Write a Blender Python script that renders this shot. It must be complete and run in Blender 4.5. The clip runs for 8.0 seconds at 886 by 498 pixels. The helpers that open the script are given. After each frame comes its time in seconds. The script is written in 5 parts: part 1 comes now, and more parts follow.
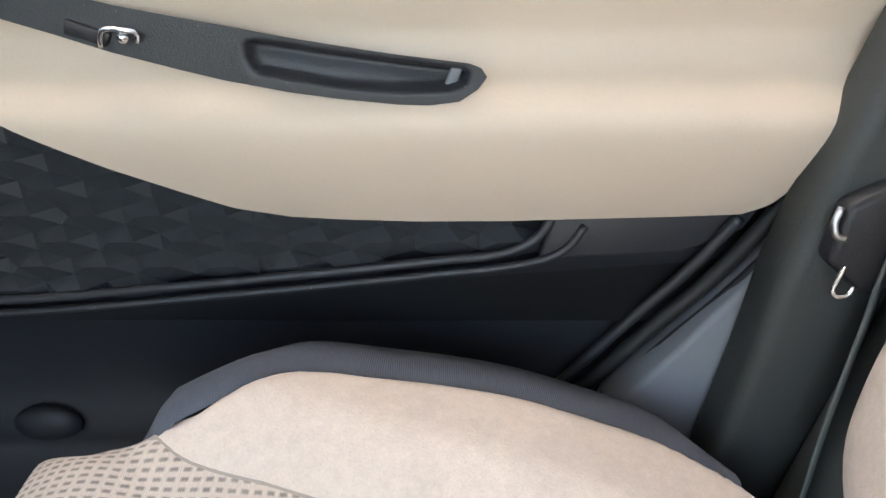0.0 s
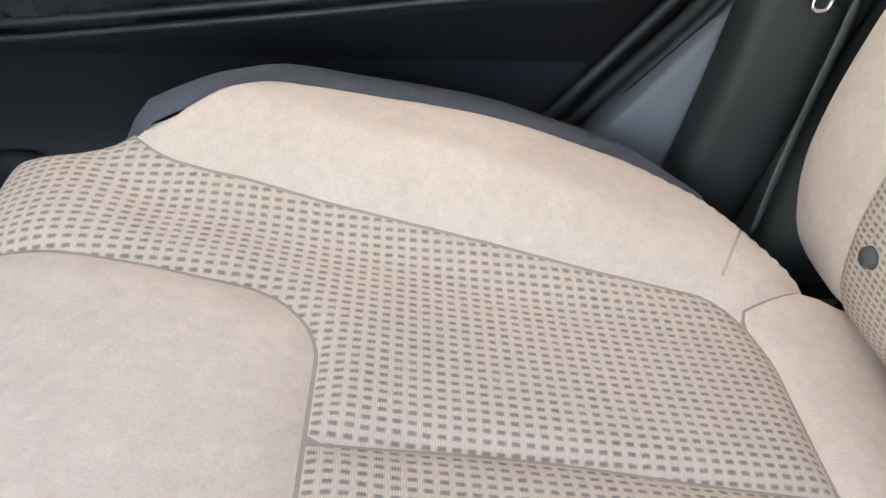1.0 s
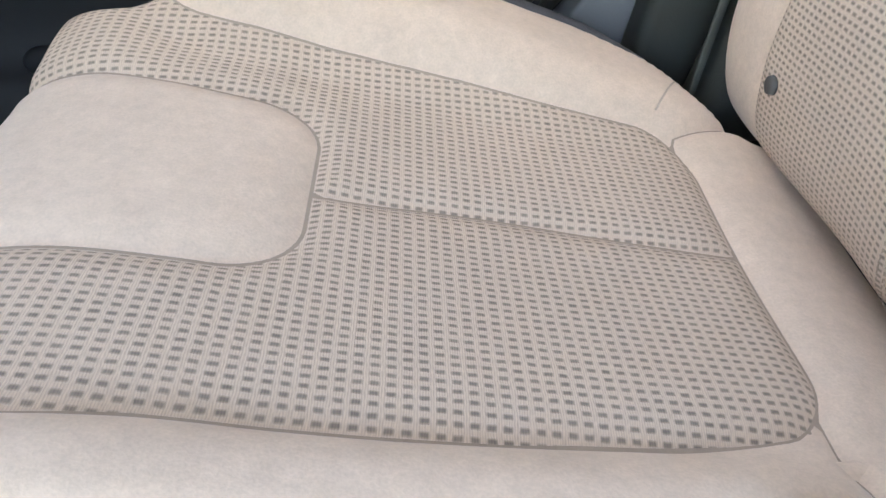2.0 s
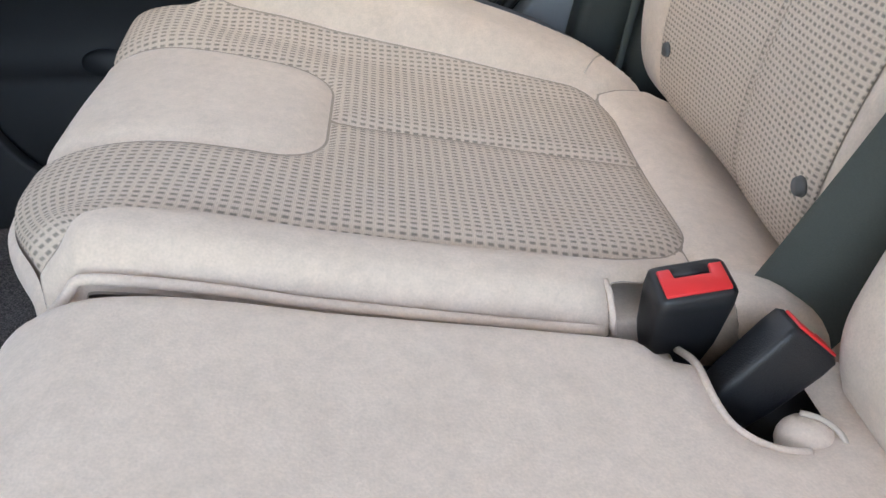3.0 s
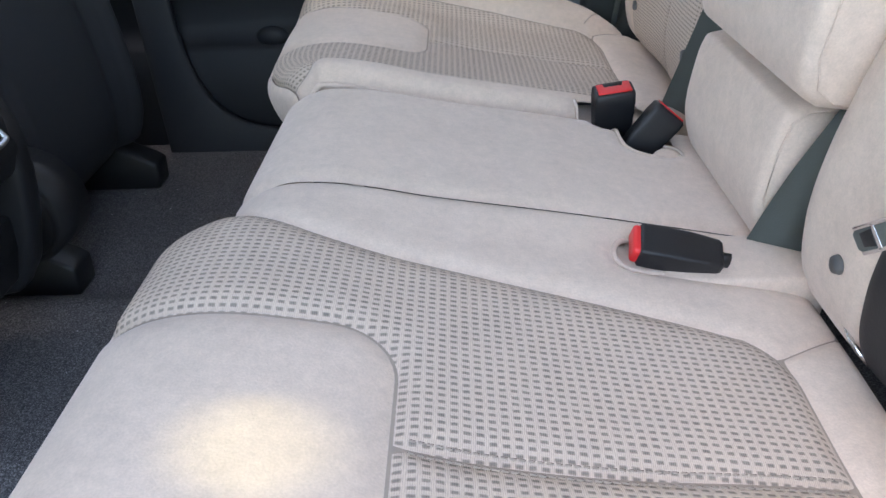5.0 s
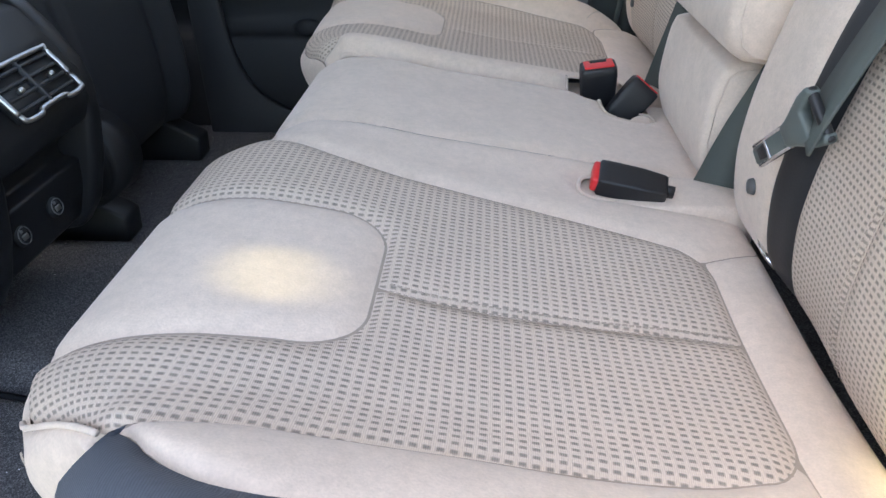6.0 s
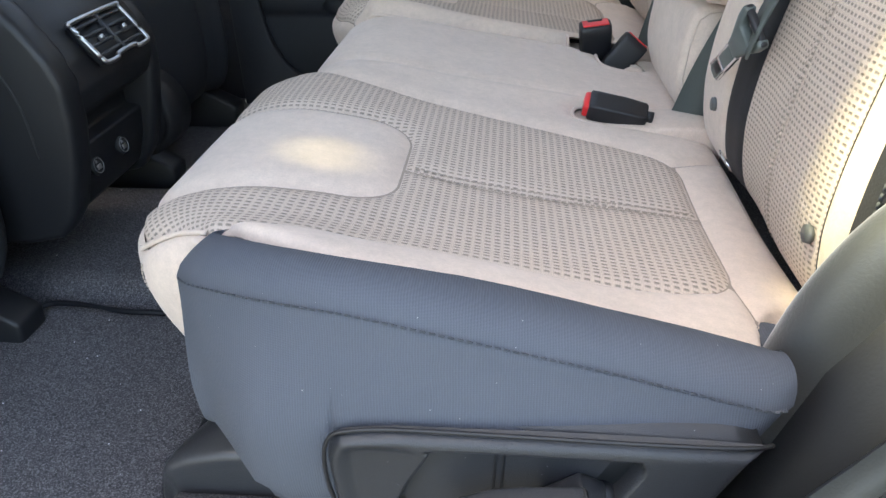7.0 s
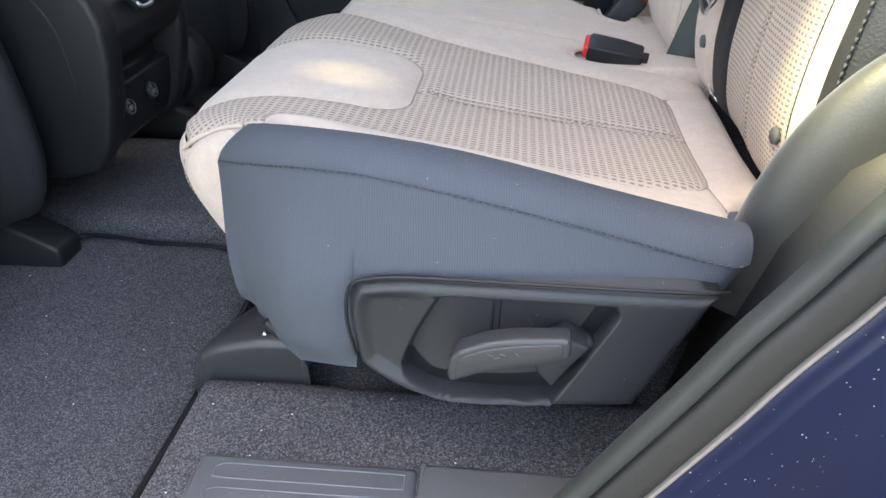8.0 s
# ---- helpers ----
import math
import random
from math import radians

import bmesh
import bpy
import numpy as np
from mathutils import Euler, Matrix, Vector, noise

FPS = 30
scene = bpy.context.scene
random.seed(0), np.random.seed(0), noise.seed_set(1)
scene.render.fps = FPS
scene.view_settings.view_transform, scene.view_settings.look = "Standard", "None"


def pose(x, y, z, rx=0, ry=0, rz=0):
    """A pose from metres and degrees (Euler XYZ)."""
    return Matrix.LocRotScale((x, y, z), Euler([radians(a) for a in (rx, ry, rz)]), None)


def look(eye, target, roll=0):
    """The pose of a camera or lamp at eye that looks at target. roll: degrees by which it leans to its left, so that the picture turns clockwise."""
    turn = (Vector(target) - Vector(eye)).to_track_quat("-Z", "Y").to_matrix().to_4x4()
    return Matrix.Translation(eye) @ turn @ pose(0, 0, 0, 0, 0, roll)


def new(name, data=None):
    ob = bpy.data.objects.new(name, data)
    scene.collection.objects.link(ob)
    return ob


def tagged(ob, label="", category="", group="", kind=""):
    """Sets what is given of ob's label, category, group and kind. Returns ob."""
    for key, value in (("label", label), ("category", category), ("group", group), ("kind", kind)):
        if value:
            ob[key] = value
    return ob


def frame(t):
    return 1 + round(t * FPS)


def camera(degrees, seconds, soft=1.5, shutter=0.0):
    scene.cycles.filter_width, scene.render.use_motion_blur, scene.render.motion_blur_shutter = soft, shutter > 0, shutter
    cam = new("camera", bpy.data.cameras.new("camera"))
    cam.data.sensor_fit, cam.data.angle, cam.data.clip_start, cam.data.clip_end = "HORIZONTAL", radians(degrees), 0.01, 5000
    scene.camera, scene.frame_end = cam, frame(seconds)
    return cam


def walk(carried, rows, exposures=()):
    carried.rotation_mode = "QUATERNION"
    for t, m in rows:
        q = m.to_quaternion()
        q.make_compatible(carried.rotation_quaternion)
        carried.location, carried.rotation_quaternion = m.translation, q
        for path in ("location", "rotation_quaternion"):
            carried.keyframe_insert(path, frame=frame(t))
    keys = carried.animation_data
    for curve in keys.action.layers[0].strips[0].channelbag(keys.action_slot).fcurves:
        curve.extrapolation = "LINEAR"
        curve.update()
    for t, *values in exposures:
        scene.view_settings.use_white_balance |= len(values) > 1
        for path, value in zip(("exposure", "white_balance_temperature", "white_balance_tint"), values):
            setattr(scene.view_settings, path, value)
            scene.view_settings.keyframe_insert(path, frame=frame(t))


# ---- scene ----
cam = camera(65.0, 8.0)
PATH = [
    (0, (0.052, 0.912, 0.695), (0.04, 2.715, -0.17), -0.1),
    (0.3, (0.056, 0.905, 0.674), (0.044, 2.626, -0.345), 0.2),
    (0.5, (0.054, 0.901, 0.658), (0.06, 2.563, -0.454), 0.6),
    (1, (0.044, 0.864, 0.624), (0.129, 2.423, -0.625), 2.2),
    (1.5, (0.05, 0.801, 0.598), (0.137, 2.325, -0.693), 1.9),
    (1.7, (0.055, 0.769, 0.594), (0.137, 2.294, -0.697), 2.0),
    (2.8, (0.043, 0.577, 0.605), (0.185, 2.171, -0.594), 1.5),
    (3, (0.048, 0.529, 0.611), (0.175, 2.137, -0.573), 1.0),
    (3.5, (0.054, 0.392, 0.621), (0.153, 2.02, -0.537), 0.3),
    (4, (0.046, 0.264, 0.645), (0.104, 1.915, -0.483), -0.8),
    (4.2, (0.043, 0.216, 0.647), (0.073, 1.882, -0.459), -0.9),
    (4.5, (0.03, 0.15, 0.651), (0.044, 1.814, -0.458), -1.1),
    (4.7, (0.027, 0.112, 0.653), (0.018, 1.778, -0.453), -1.6),
    (5.8, (0.07, -0.064, 0.644), (-0.044, 1.632, -0.41), -1.0),
    (6, (0.073, -0.09, 0.639), (-0.053, 1.611, -0.406), -1.0),
    (6.5, (0.08, -0.178, 0.63), (-0.072, 1.53, -0.399), -1.2),
    (7, (0.084, -0.252, 0.617), (-0.084, 1.453, -0.415), -1.3),
    (7.4, (0.092, -0.299, 0.601), (-0.093, 1.399, -0.44), -1.3),
    (7.5, (0.093, -0.309, 0.598), (-0.093, 1.389, -0.442), -1.2),
    (8, (0.094, -0.347, 0.587), (-0.099, 1.34, -0.469), -1.0),
]
walk(cam, [(t, look(eye, target, roll)) for t, eye, target, roll in PATH],
     [(0.0, 3.68, 7650, 8), (0.5, 3.66, 7700, 8), (1.0, 3.62, 7800, 7), (1.5, 3.56, 7850, 7), (3.0, 3.36, 7900, 7), (3.5, 3.25, 7800, 7), (4.0, 3.18, 7350, 7), (4.5, 3.03, 7300, 8), (6.0, 2.8, 7300, 7), (6.5, 2.76, 7350, 6), (7.0, 2.76, 7600, 7), (8.0, 2.87, 7800, 8)])

# ---- light ----
world = bpy.data.worlds.new("sky")
scene.world = world
world.use_nodes = True
wn = world.node_tree.nodes
sky = wn.new("ShaderNodeTexSky")
sky.sky_type, sky.sun_disc = "NISHITA", False
sky.sun_elevation, sky.sun_rotation = radians(67.7), radians(257)
sky.dust_density, sky.ozone_density = 2.0, 0.6
world.node_tree.links.new(sky.outputs[0], wn["Background"].inputs[0])
wn["Background"].inputs[1].default_value = 0.15
sun = new("sun", bpy.data.lights.new("sun", "SUN"))
sun.data.energy, sun.data.angle, sun.data.color = 2.2, radians(4.0), (0.97, 0.95, 0.58)
sun.matrix_world = look((-1.2, -0.27, 3.36), (0.0, 0.0, 0.36))


# ---- materials ----
def mat(name, color, rough=0.6, metal=0.0, grain=0.0, grain_scale=400.0, bump=0.0, stain=0.06, coat=0.0):
    m = bpy.data.materials.new(name)
    m.use_nodes = True
    nt = m.node_tree
    b = nt.nodes["Principled BSDF"]
    b.inputs["Roughness"].default_value, b.inputs["Metallic"].default_value = rough, metal
    b.inputs["Coat Weight"].default_value = coat
    tc = nt.nodes.new("ShaderNodeTexCoord")
    big = nt.nodes.new("ShaderNodeTexNoise")
    big.inputs["Scale"].default_value, big.inputs["Detail"].default_value = 9.0, 4.0
    fine = nt.nodes.new("ShaderNodeTexNoise")
    fine.inputs["Scale"].default_value, fine.inputs["Detail"].default_value = grain_scale, 3.0
    for n in (big, fine):
        nt.links.new(tc.outputs["Object"], n.inputs["Vector"])
    val = nt.nodes.new("ShaderNodeMath")
    val.operation = "MULTIPLY_ADD"
    val.inputs[1].default_value, val.inputs[2].default_value = stain * 2, 1.0 - stain - grain
    nt.links.new(big.outputs["Fac"], val.inputs[0])
    val2 = nt.nodes.new("ShaderNodeMath")
    val2.operation = "MULTIPLY_ADD"
    val2.inputs[1].default_value = grain * 2
    nt.links.new(fine.outputs["Fac"], val2.inputs[0])
    nt.links.new(val.outputs[0], val2.inputs[2])
    mul = nt.nodes.new("ShaderNodeVectorMath")
    mul.operation = "SCALE"
    mul.inputs[0].default_value = color
    nt.links.new(val2.outputs[0], mul.inputs["Scale"])
    nt.links.new(mul.outputs[0], b.inputs["Base Color"])
    if bump:
        bp = nt.nodes.new("ShaderNodeBump")
        bp.inputs["Strength"].default_value, bp.inputs["Distance"].default_value = bump, 0.001
        nt.links.new(fine.outputs["Fac"], bp.inputs["Height"])
        nt.links.new(bp.outputs[0], b.inputs["Normal"])
    return m


CLOTH = mat("beige_cloth", (0.66, 0.542, 0.456), 0.92, grain=0.14, grain_scale=620, bump=0.22, stain=0.08)
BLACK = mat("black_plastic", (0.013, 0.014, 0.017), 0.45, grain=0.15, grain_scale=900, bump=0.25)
SHELL = mat("grained_grey_plastic", (0.027, 0.029, 0.034), 0.37, grain=0.15, grain_scale=1200, bump=0.4)
DARK = mat("dark_trim", (0.016, 0.0175, 0.021), 0.55, grain=0.1, bump=0.2)
NAVY = mat("dark_door_plastic", (0.013, 0.015, 0.020), 0.6, grain=0.1, grain_scale=900, bump=0.2)
CARPET = mat("carpet", (0.108, 0.105, 0.113), 1.0, grain=0.5, grain_scale=420, bump=1.0, stain=0.2)
CREAM = mat("cream_leatherette", (0.60, 0.485, 0.385), 0.55, grain=0.03, bump=0.12)
WEB = mat("belt_webbing", (0.072, 0.085, 0.080), 0.75, grain=0.12, grain_scale=900, bump=0.3)
LATCH = mat("grey_green_plastic", (0.10, 0.12, 0.115), 0.45, grain=0.05, bump=0.1)
RED = mat("red_button", (0.72, 0.03, 0.035), 0.4, stain=0.03)
CHROME = mat("chrome", (0.75, 0.76, 0.78), 0.18, metal=1.0, stain=0.02)
LEVER_GREY = mat("worn_black_plastic", (0.045, 0.046, 0.050), 0.33, grain=0.2, grain_scale=600, bump=0.25, stain=0.2)
STEEL = mat("satin_metal", (0.45, 0.46, 0.47), 0.35, metal=1.0, stain=0.05)
BLUE = mat("blue_paint", (0.0035, 0.0080, 0.036), 0.34, stain=0.3)
BLUE.node_tree.nodes["Principled BSDF"].inputs["Specular IOR Level"].default_value = 0.35
SEAL_RUBBER = mat("grey_green_rubber", (0.036, 0.041, 0.040), 0.5, grain=0.1, grain_scale=800, bump=0.2, stain=0.15)
FLANGE = mat("flange_rubber", (0.028, 0.027, 0.027), 0.5, grain=0.15, grain_scale=700, bump=0.3, stain=0.25)
# pale tone for the painted reflection along the body paint's edge
EDGE_GLINT = mat("paint_edge_glint", (0.24, 0.205, 0.19), 0.5, stain=0.2)
PILLAR = mat("pillar_trim", (0.17, 0.18, 0.20), 0.6, grain=0.05, bump=0.2)
QUILT = mat("quilted_plastic", (0.036, 0.040, 0.046), 0.5, grain=0.1, grain_scale=900, bump=0.2)
SEATBACK = mat("front_seat_cloth", (0.026, 0.029, 0.035), 0.7, grain=0.12, grain_scale=700, bump=0.3)
SILL_TRIM = mat("pillar_foot_trim", (0.022, 0.024, 0.030), 0.6, grain=0.05, bump=0.2)
RUBBER = mat("rubber_seal", (0.011, 0.012, 0.012), 0.6, grain=0.05, bump=0.1)
VINYL = mat("black_leatherette", (0.03, 0.031, 0.034), 0.38, grain=0.1, grain_scale=500, bump=0.5)
OLIVE = mat("grey_green_trim", (0.030, 0.035, 0.034), 0.6, grain=0.08, bump=0.2)
# darker cloth tone that paints shade into the seat's seam creases
CREASE_SHADE = mat("seam_crease_shade", (0.36, 0.30, 0.255), 0.95, grain=0.1)
SEAM = mat("seam_thread", (0.40, 0.335, 0.285), 0.9)
SATIN = mat("satin_leatherette", (0.046, 0.049, 0.050), 0.48, grain=0.12, grain_scale=500, bump=0.25)
SATIN.node_tree.nodes["Principled BSDF"].inputs["Sheen Weight"].default_value = 0.7
SATIN.node_tree.nodes["Principled BSDF"].inputs["Sheen Roughness"].default_value = 0.4
SATIN.node_tree.nodes["Principled BSDF"].inputs["Specular IOR Level"].default_value = 0.8
SILL = mat("sill_plastic", (0.135, 0.142, 0.15), 0.42, grain=0.08, grain_scale=700, bump=0.3)
LINING = mat("roof_cloth", (0.62, 0.58, 0.52), 0.95, grain=0.05, bump=0.2)
DOT = mat("grey_button", (0.09, 0.095, 0.10), 0.5)
THREAD = mat("thread", (0.5, 0.43, 0.37), 0.8)
DARK_THREAD = mat("dark_thread", (0.056, 0.064, 0.078), 0.8)
GROUND = mat("asphalt", (0.075, 0.076, 0.08), 0.95, grain=0.3, grain_scale=60, bump=0.5)


def links_math(nt, op, a, b=None, c=None, clamp=False):
    n = nt.nodes.new("ShaderNodeMath")
    n.operation, n.use_clamp = op, clamp
    for k, v in enumerate((a, b, c)):
        if v is None:
            continue
        if isinstance(v, (int, float)):
            n.inputs[k].default_value = v
        else:
            nt.links.new(v, n.inputs[k])
    return n.outputs[0]


def perforate(m, pu, pv, dark, across=False):
    """Rows of dark woven dashes over a cloth, on the panel's own metres."""
    nt = m.node_tree
    b = nt.nodes["Principled BSDF"]
    uv = nt.nodes.new("ShaderNodeUVMap")
    uv.uv_map = "metres"
    wob = nt.nodes.new("ShaderNodeTexNoise")
    wob.inputs["Scale"].default_value = 160
    nt.links.new(uv.outputs[0], wob.inputs["Vector"])
    sep = nt.nodes.new("ShaderNodeSeparateXYZ")
    nt.links.new(uv.outputs[0], sep.inputs[0])
    off = links_math(nt, "MULTIPLY_ADD", wob.outputs["Fac"], 0.0012, -0.0006)
    u = links_math(nt, "ADD", sep.outputs[1 if across else 0], off)
    v = links_math(nt, "ADD", sep.outputs[0 if across else 1], off)
    cu = links_math(nt, "COSINE", links_math(nt, "MULTIPLY", u, 2 * math.pi / pu))
    cv = links_math(nt, "COSINE", links_math(nt, "MULTIPLY", v, 2 * math.pi / pv))
    mu = links_math(nt, "MULTIPLY_ADD", cu, 0.95, 0.72, clamp=True)
    mv = links_math(nt, "MULTIPLY_ADD", cv, 0.82, 0.30, clamp=True)
    mask = links_math(nt, "MULTIPLY", mu, mv)
    rib = links_math(nt, "SINE", links_math(nt, "MULTIPLY", u, 2 * math.pi / 0.0012))
    base = b.inputs["Base Color"].links[0].from_socket
    mix = nt.nodes.new("ShaderNodeMix")
    mix.data_type = "RGBA"
    fine = nt.nodes.new("ShaderNodeTexNoise")
    fine.inputs["Scale"].default_value = 60
    nt.links.new(uv.outputs[0], fine.inputs["Vector"])
    depth = links_math(nt, "MULTIPLY_ADD", fine.outputs["Fac"], 0.5, 0.55, clamp=True)
    nt.links.new(links_math(nt, "MULTIPLY", mask, depth), mix.inputs["Factor"])
    nt.links.new(base, mix.inputs["A"])
    mix.inputs["B"].default_value = (*dark, 1)
    yarn = nt.nodes.new("ShaderNodeTexNoise")
    yarn.inputs["Scale"].default_value, yarn.inputs["Detail"].default_value = 1.0, 2.0
    stretch = nt.nodes.new("ShaderNodeVectorMath")
    stretch.operation = "MULTIPLY"
    stretch.inputs[1].default_value = (1500, 260, 1)
    nt.links.new(uv.outputs[0], stretch.inputs[0])
    nt.links.new(stretch.outputs[0], yarn.inputs["Vector"])
    tone = links_math(nt, "MULTIPLY_ADD", yarn.outputs["Fac"], 0.5, links_math(nt, "MULTIPLY_ADD", rib, 0.07, 0.76))
    weave = nt.nodes.new("ShaderNodeVectorMath")
    weave.operation = "SCALE"
    nt.links.new(mix.outputs["Result"], weave.inputs[0])
    nt.links.new(tone, weave.inputs["Scale"])
    nt.links.new(weave.outputs[0], b.inputs["Base Color"])
    bp = nt.nodes.new("ShaderNodeBump")
    bp.inputs["Strength"].default_value, bp.inputs["Distance"].default_value = 0.6, 0.0008
    nt.links.new(links_math(nt, "MULTIPLY_ADD", rib, 0.12, links_math(nt, "MULTIPLY", mask, -1.0)), bp.inputs["Height"])
    nt.links.new(bp.outputs[0], b.inputs["Normal"])
    return m


def ribbed(m, pitch, along):
    """Fine ribs of a knit, one every pitch metres."""
    nt = m.node_tree
    b = nt.nodes["Principled BSDF"]
    tc = nt.nodes.new("ShaderNodeTexCoord")
    sep = nt.nodes.new("ShaderNodeSeparateXYZ")
    nt.links.new(tc.outputs["Object"], sep.inputs[0])
    w = nt.nodes.new("ShaderNodeTexNoise")
    w.inputs["Scale"].default_value = 40
    nt.links.new(tc.outputs["Object"], w.inputs["Vector"])
    pos = links_math(nt, "MULTIPLY_ADD", w.outputs["Fac"], pitch * 1.5, sep.outputs[along])
    rib = links_math(nt, "SINE", links_math(nt, "MULTIPLY", pos, 2 * math.pi / pitch))
    cross = links_math(nt, "SINE", links_math(nt, "MULTIPLY", sep.outputs[2], 2 * math.pi / (pitch * 0.8)))
    h = links_math(nt, "MULTIPLY_ADD", cross, 0.35, rib)
    base = b.inputs["Base Color"].links[0].from_socket
    sc = nt.nodes.new("ShaderNodeVectorMath")
    sc.operation = "SCALE"
    nt.links.new(base, sc.inputs[0])
    nt.links.new(links_math(nt, "MULTIPLY_ADD", h, 0.08, 1.0), sc.inputs["Scale"])
    nt.links.new(sc.outputs[0], b.inputs["Base Color"])
    bp = nt.nodes.new("ShaderNodeBump")
    bp.inputs["Strength"].default_value, bp.inputs["Distance"].default_value = 0.3, 0.0005
    nt.links.new(h, bp.inputs["Height"])
    nt.links.new(bp.outputs[0], b.inputs["Normal"])
    return m


def flecked(m):
    """Tufts with a strong grain and a few pale crumbs."""
    nt = m.node_tree
    b = nt.nodes["Principled BSDF"]
    tc = nt.nodes.new("ShaderNodeTexCoord")
    tuft = nt.nodes.new("ShaderNodeTexVoronoi")
    tuft.inputs["Scale"].default_value = 800
    crumb = nt.nodes.new("ShaderNodeTexVoronoi")
    crumb.inputs["Scale"].default_value = 90
    for n in (tuft, crumb):
        nt.links.new(tc.outputs["Object"], n.inputs["Vector"])
    base = b.inputs["Base Color"].links[0].from_socket
    sep = nt.nodes.new("ShaderNodeSeparateColor")
    nt.links.new(tuft.outputs["Color"], sep.inputs[0])
    pick = nt.nodes.new("ShaderNodeSeparateColor")
    nt.links.new(crumb.outputs["Color"], pick.inputs[0])
    tone = links_math(nt, "MULTIPLY_ADD", links_math(nt, "POWER", sep.outputs[0], 2.0), 1.5, 0.5)
    near = links_math(nt, "LESS_THAN", crumb.outputs["Distance"], 0.085)
    rare = links_math(nt, "GREATER_THAN", pick.outputs[0], 0.9)
    sc = nt.nodes.new("ShaderNodeVectorMath")
    sc.operation = "SCALE"
    nt.links.new(base, sc.inputs[0])
    nt.links.new(links_math(nt, "MULTIPLY_ADD", links_math(nt, "MULTIPLY", near, rare), 7.0, tone), sc.inputs["Scale"])
    nt.links.new(sc.outputs[0], b.inputs["Base Color"])
    return m


def brushed(m):
    """Nap laid this way and that: soft mottling a few millimetres to centimetres across."""
    nt = m.node_tree
    b = nt.nodes["Principled BSDF"]
    tc = nt.nodes.new("ShaderNodeTexCoord")
    base = b.inputs["Base Color"].links[0].from_socket
    tone = 1.0
    for scale, amount in ((38.0, 0.10), (130.0, 0.13)):
        n = nt.nodes.new("ShaderNodeTexNoise")
        n.inputs["Scale"].default_value, n.inputs["Detail"].default_value, n.inputs["Roughness"].default_value = scale, 3.0, 0.6
        nt.links.new(tc.outputs["Object"], n.inputs["Vector"])
        tone = links_math(nt, "ADD", tone, links_math(nt, "MULTIPLY_ADD", n.outputs["Fac"], amount * 2, -amount))
    sc = nt.nodes.new("ShaderNodeVectorMath")
    sc.operation = "SCALE"
    nt.links.new(base, sc.inputs[0])
    nt.links.new(tone, sc.inputs["Scale"])
    nt.links.new(sc.outputs[0], b.inputs["Base Color"])
    b.inputs["Sheen Weight"].default_value, b.inputs["Sheen Roughness"].default_value = 0.25, 0.5
    return m


def dusted(m, scale, size, rarity):
    """A few pale specks of dust."""
    nt = m.node_tree
    b = nt.nodes["Principled BSDF"]
    tc = nt.nodes.new("ShaderNodeTexCoord")
    cell = nt.nodes.new("ShaderNodeTexVoronoi")
    cell.inputs["Scale"].default_value = scale
    nt.links.new(tc.outputs["Object"], cell.inputs["Vector"])
    pick = nt.nodes.new("ShaderNodeSeparateColor")
    nt.links.new(cell.outputs["Color"], pick.inputs[0])
    near = links_math(nt, "LESS_THAN", cell.outputs["Distance"], links_math(nt, "MULTIPLY", pick.outputs[1], size))
    rare = links_math(nt, "GREATER_THAN", pick.outputs[0], rarity)
    mix = nt.nodes.new("ShaderNodeMix")
    mix.data_type = "RGBA"
    nt.links.new(links_math(nt, "MULTIPLY", near, rare), mix.inputs["Factor"])
    nt.links.new(b.inputs["Base Color"].links[0].from_socket, mix.inputs["A"])
    mix.inputs["B"].default_value = (0.30, 0.30, 0.31, 1)
    nt.links.new(mix.outputs["Result"], b.inputs["Base Color"])
    return m


CLOTH = brushed(CLOTH)
BLUE = dusted(BLUE, 380, 0.24, 0.84)
SILL = dusted(SILL, 330, 0.2, 0.86)
SHELL = dusted(SHELL, 360, 0.16, 0.93)
CARPET = flecked(CARPET)
MESH = perforate(mat("perforated_cloth", (0.60, 0.499, 0.42), 0.92, grain=0.06, grain_scale=700), 0.0074, 0.0052, (0.19, 0.166, 0.146))
BACKMESH = perforate(mat("perforated_back_cloth", (0.60, 0.499, 0.42), 0.92, grain=0.06, grain_scale=700), 0.0062, 0.0047, (0.19, 0.166, 0.146), True)
KNIT = ribbed(mat("ribbed_knit", (0.081, 0.092, 0.115), 0.9, grain=0.08, grain_scale=900), 0.0016, 0)
KNIT = dusted(KNIT, 300, 0.12, 0.94)


# ---- mesh helpers ----
def part(name, bm, material, parent=None, label="", smooth=True):
    me = bpy.data.meshes.new(name)
    bm.to_mesh(me)
    bm.free()
    me.materials.append(material)
    if smooth:
        for p in me.polygons:
            p.use_smooth = True
    ob = new(name, me)
    if parent is not None:
        ob.parent = parent
    if label:
        tagged(ob, label)
    return ob


def thing(name, label, category, at=(0, 0, 0), **more):
    ob = new(name)
    ob.location = at
    ob.empty_display_size = 0.05
    return tagged(ob, label, category, **more)


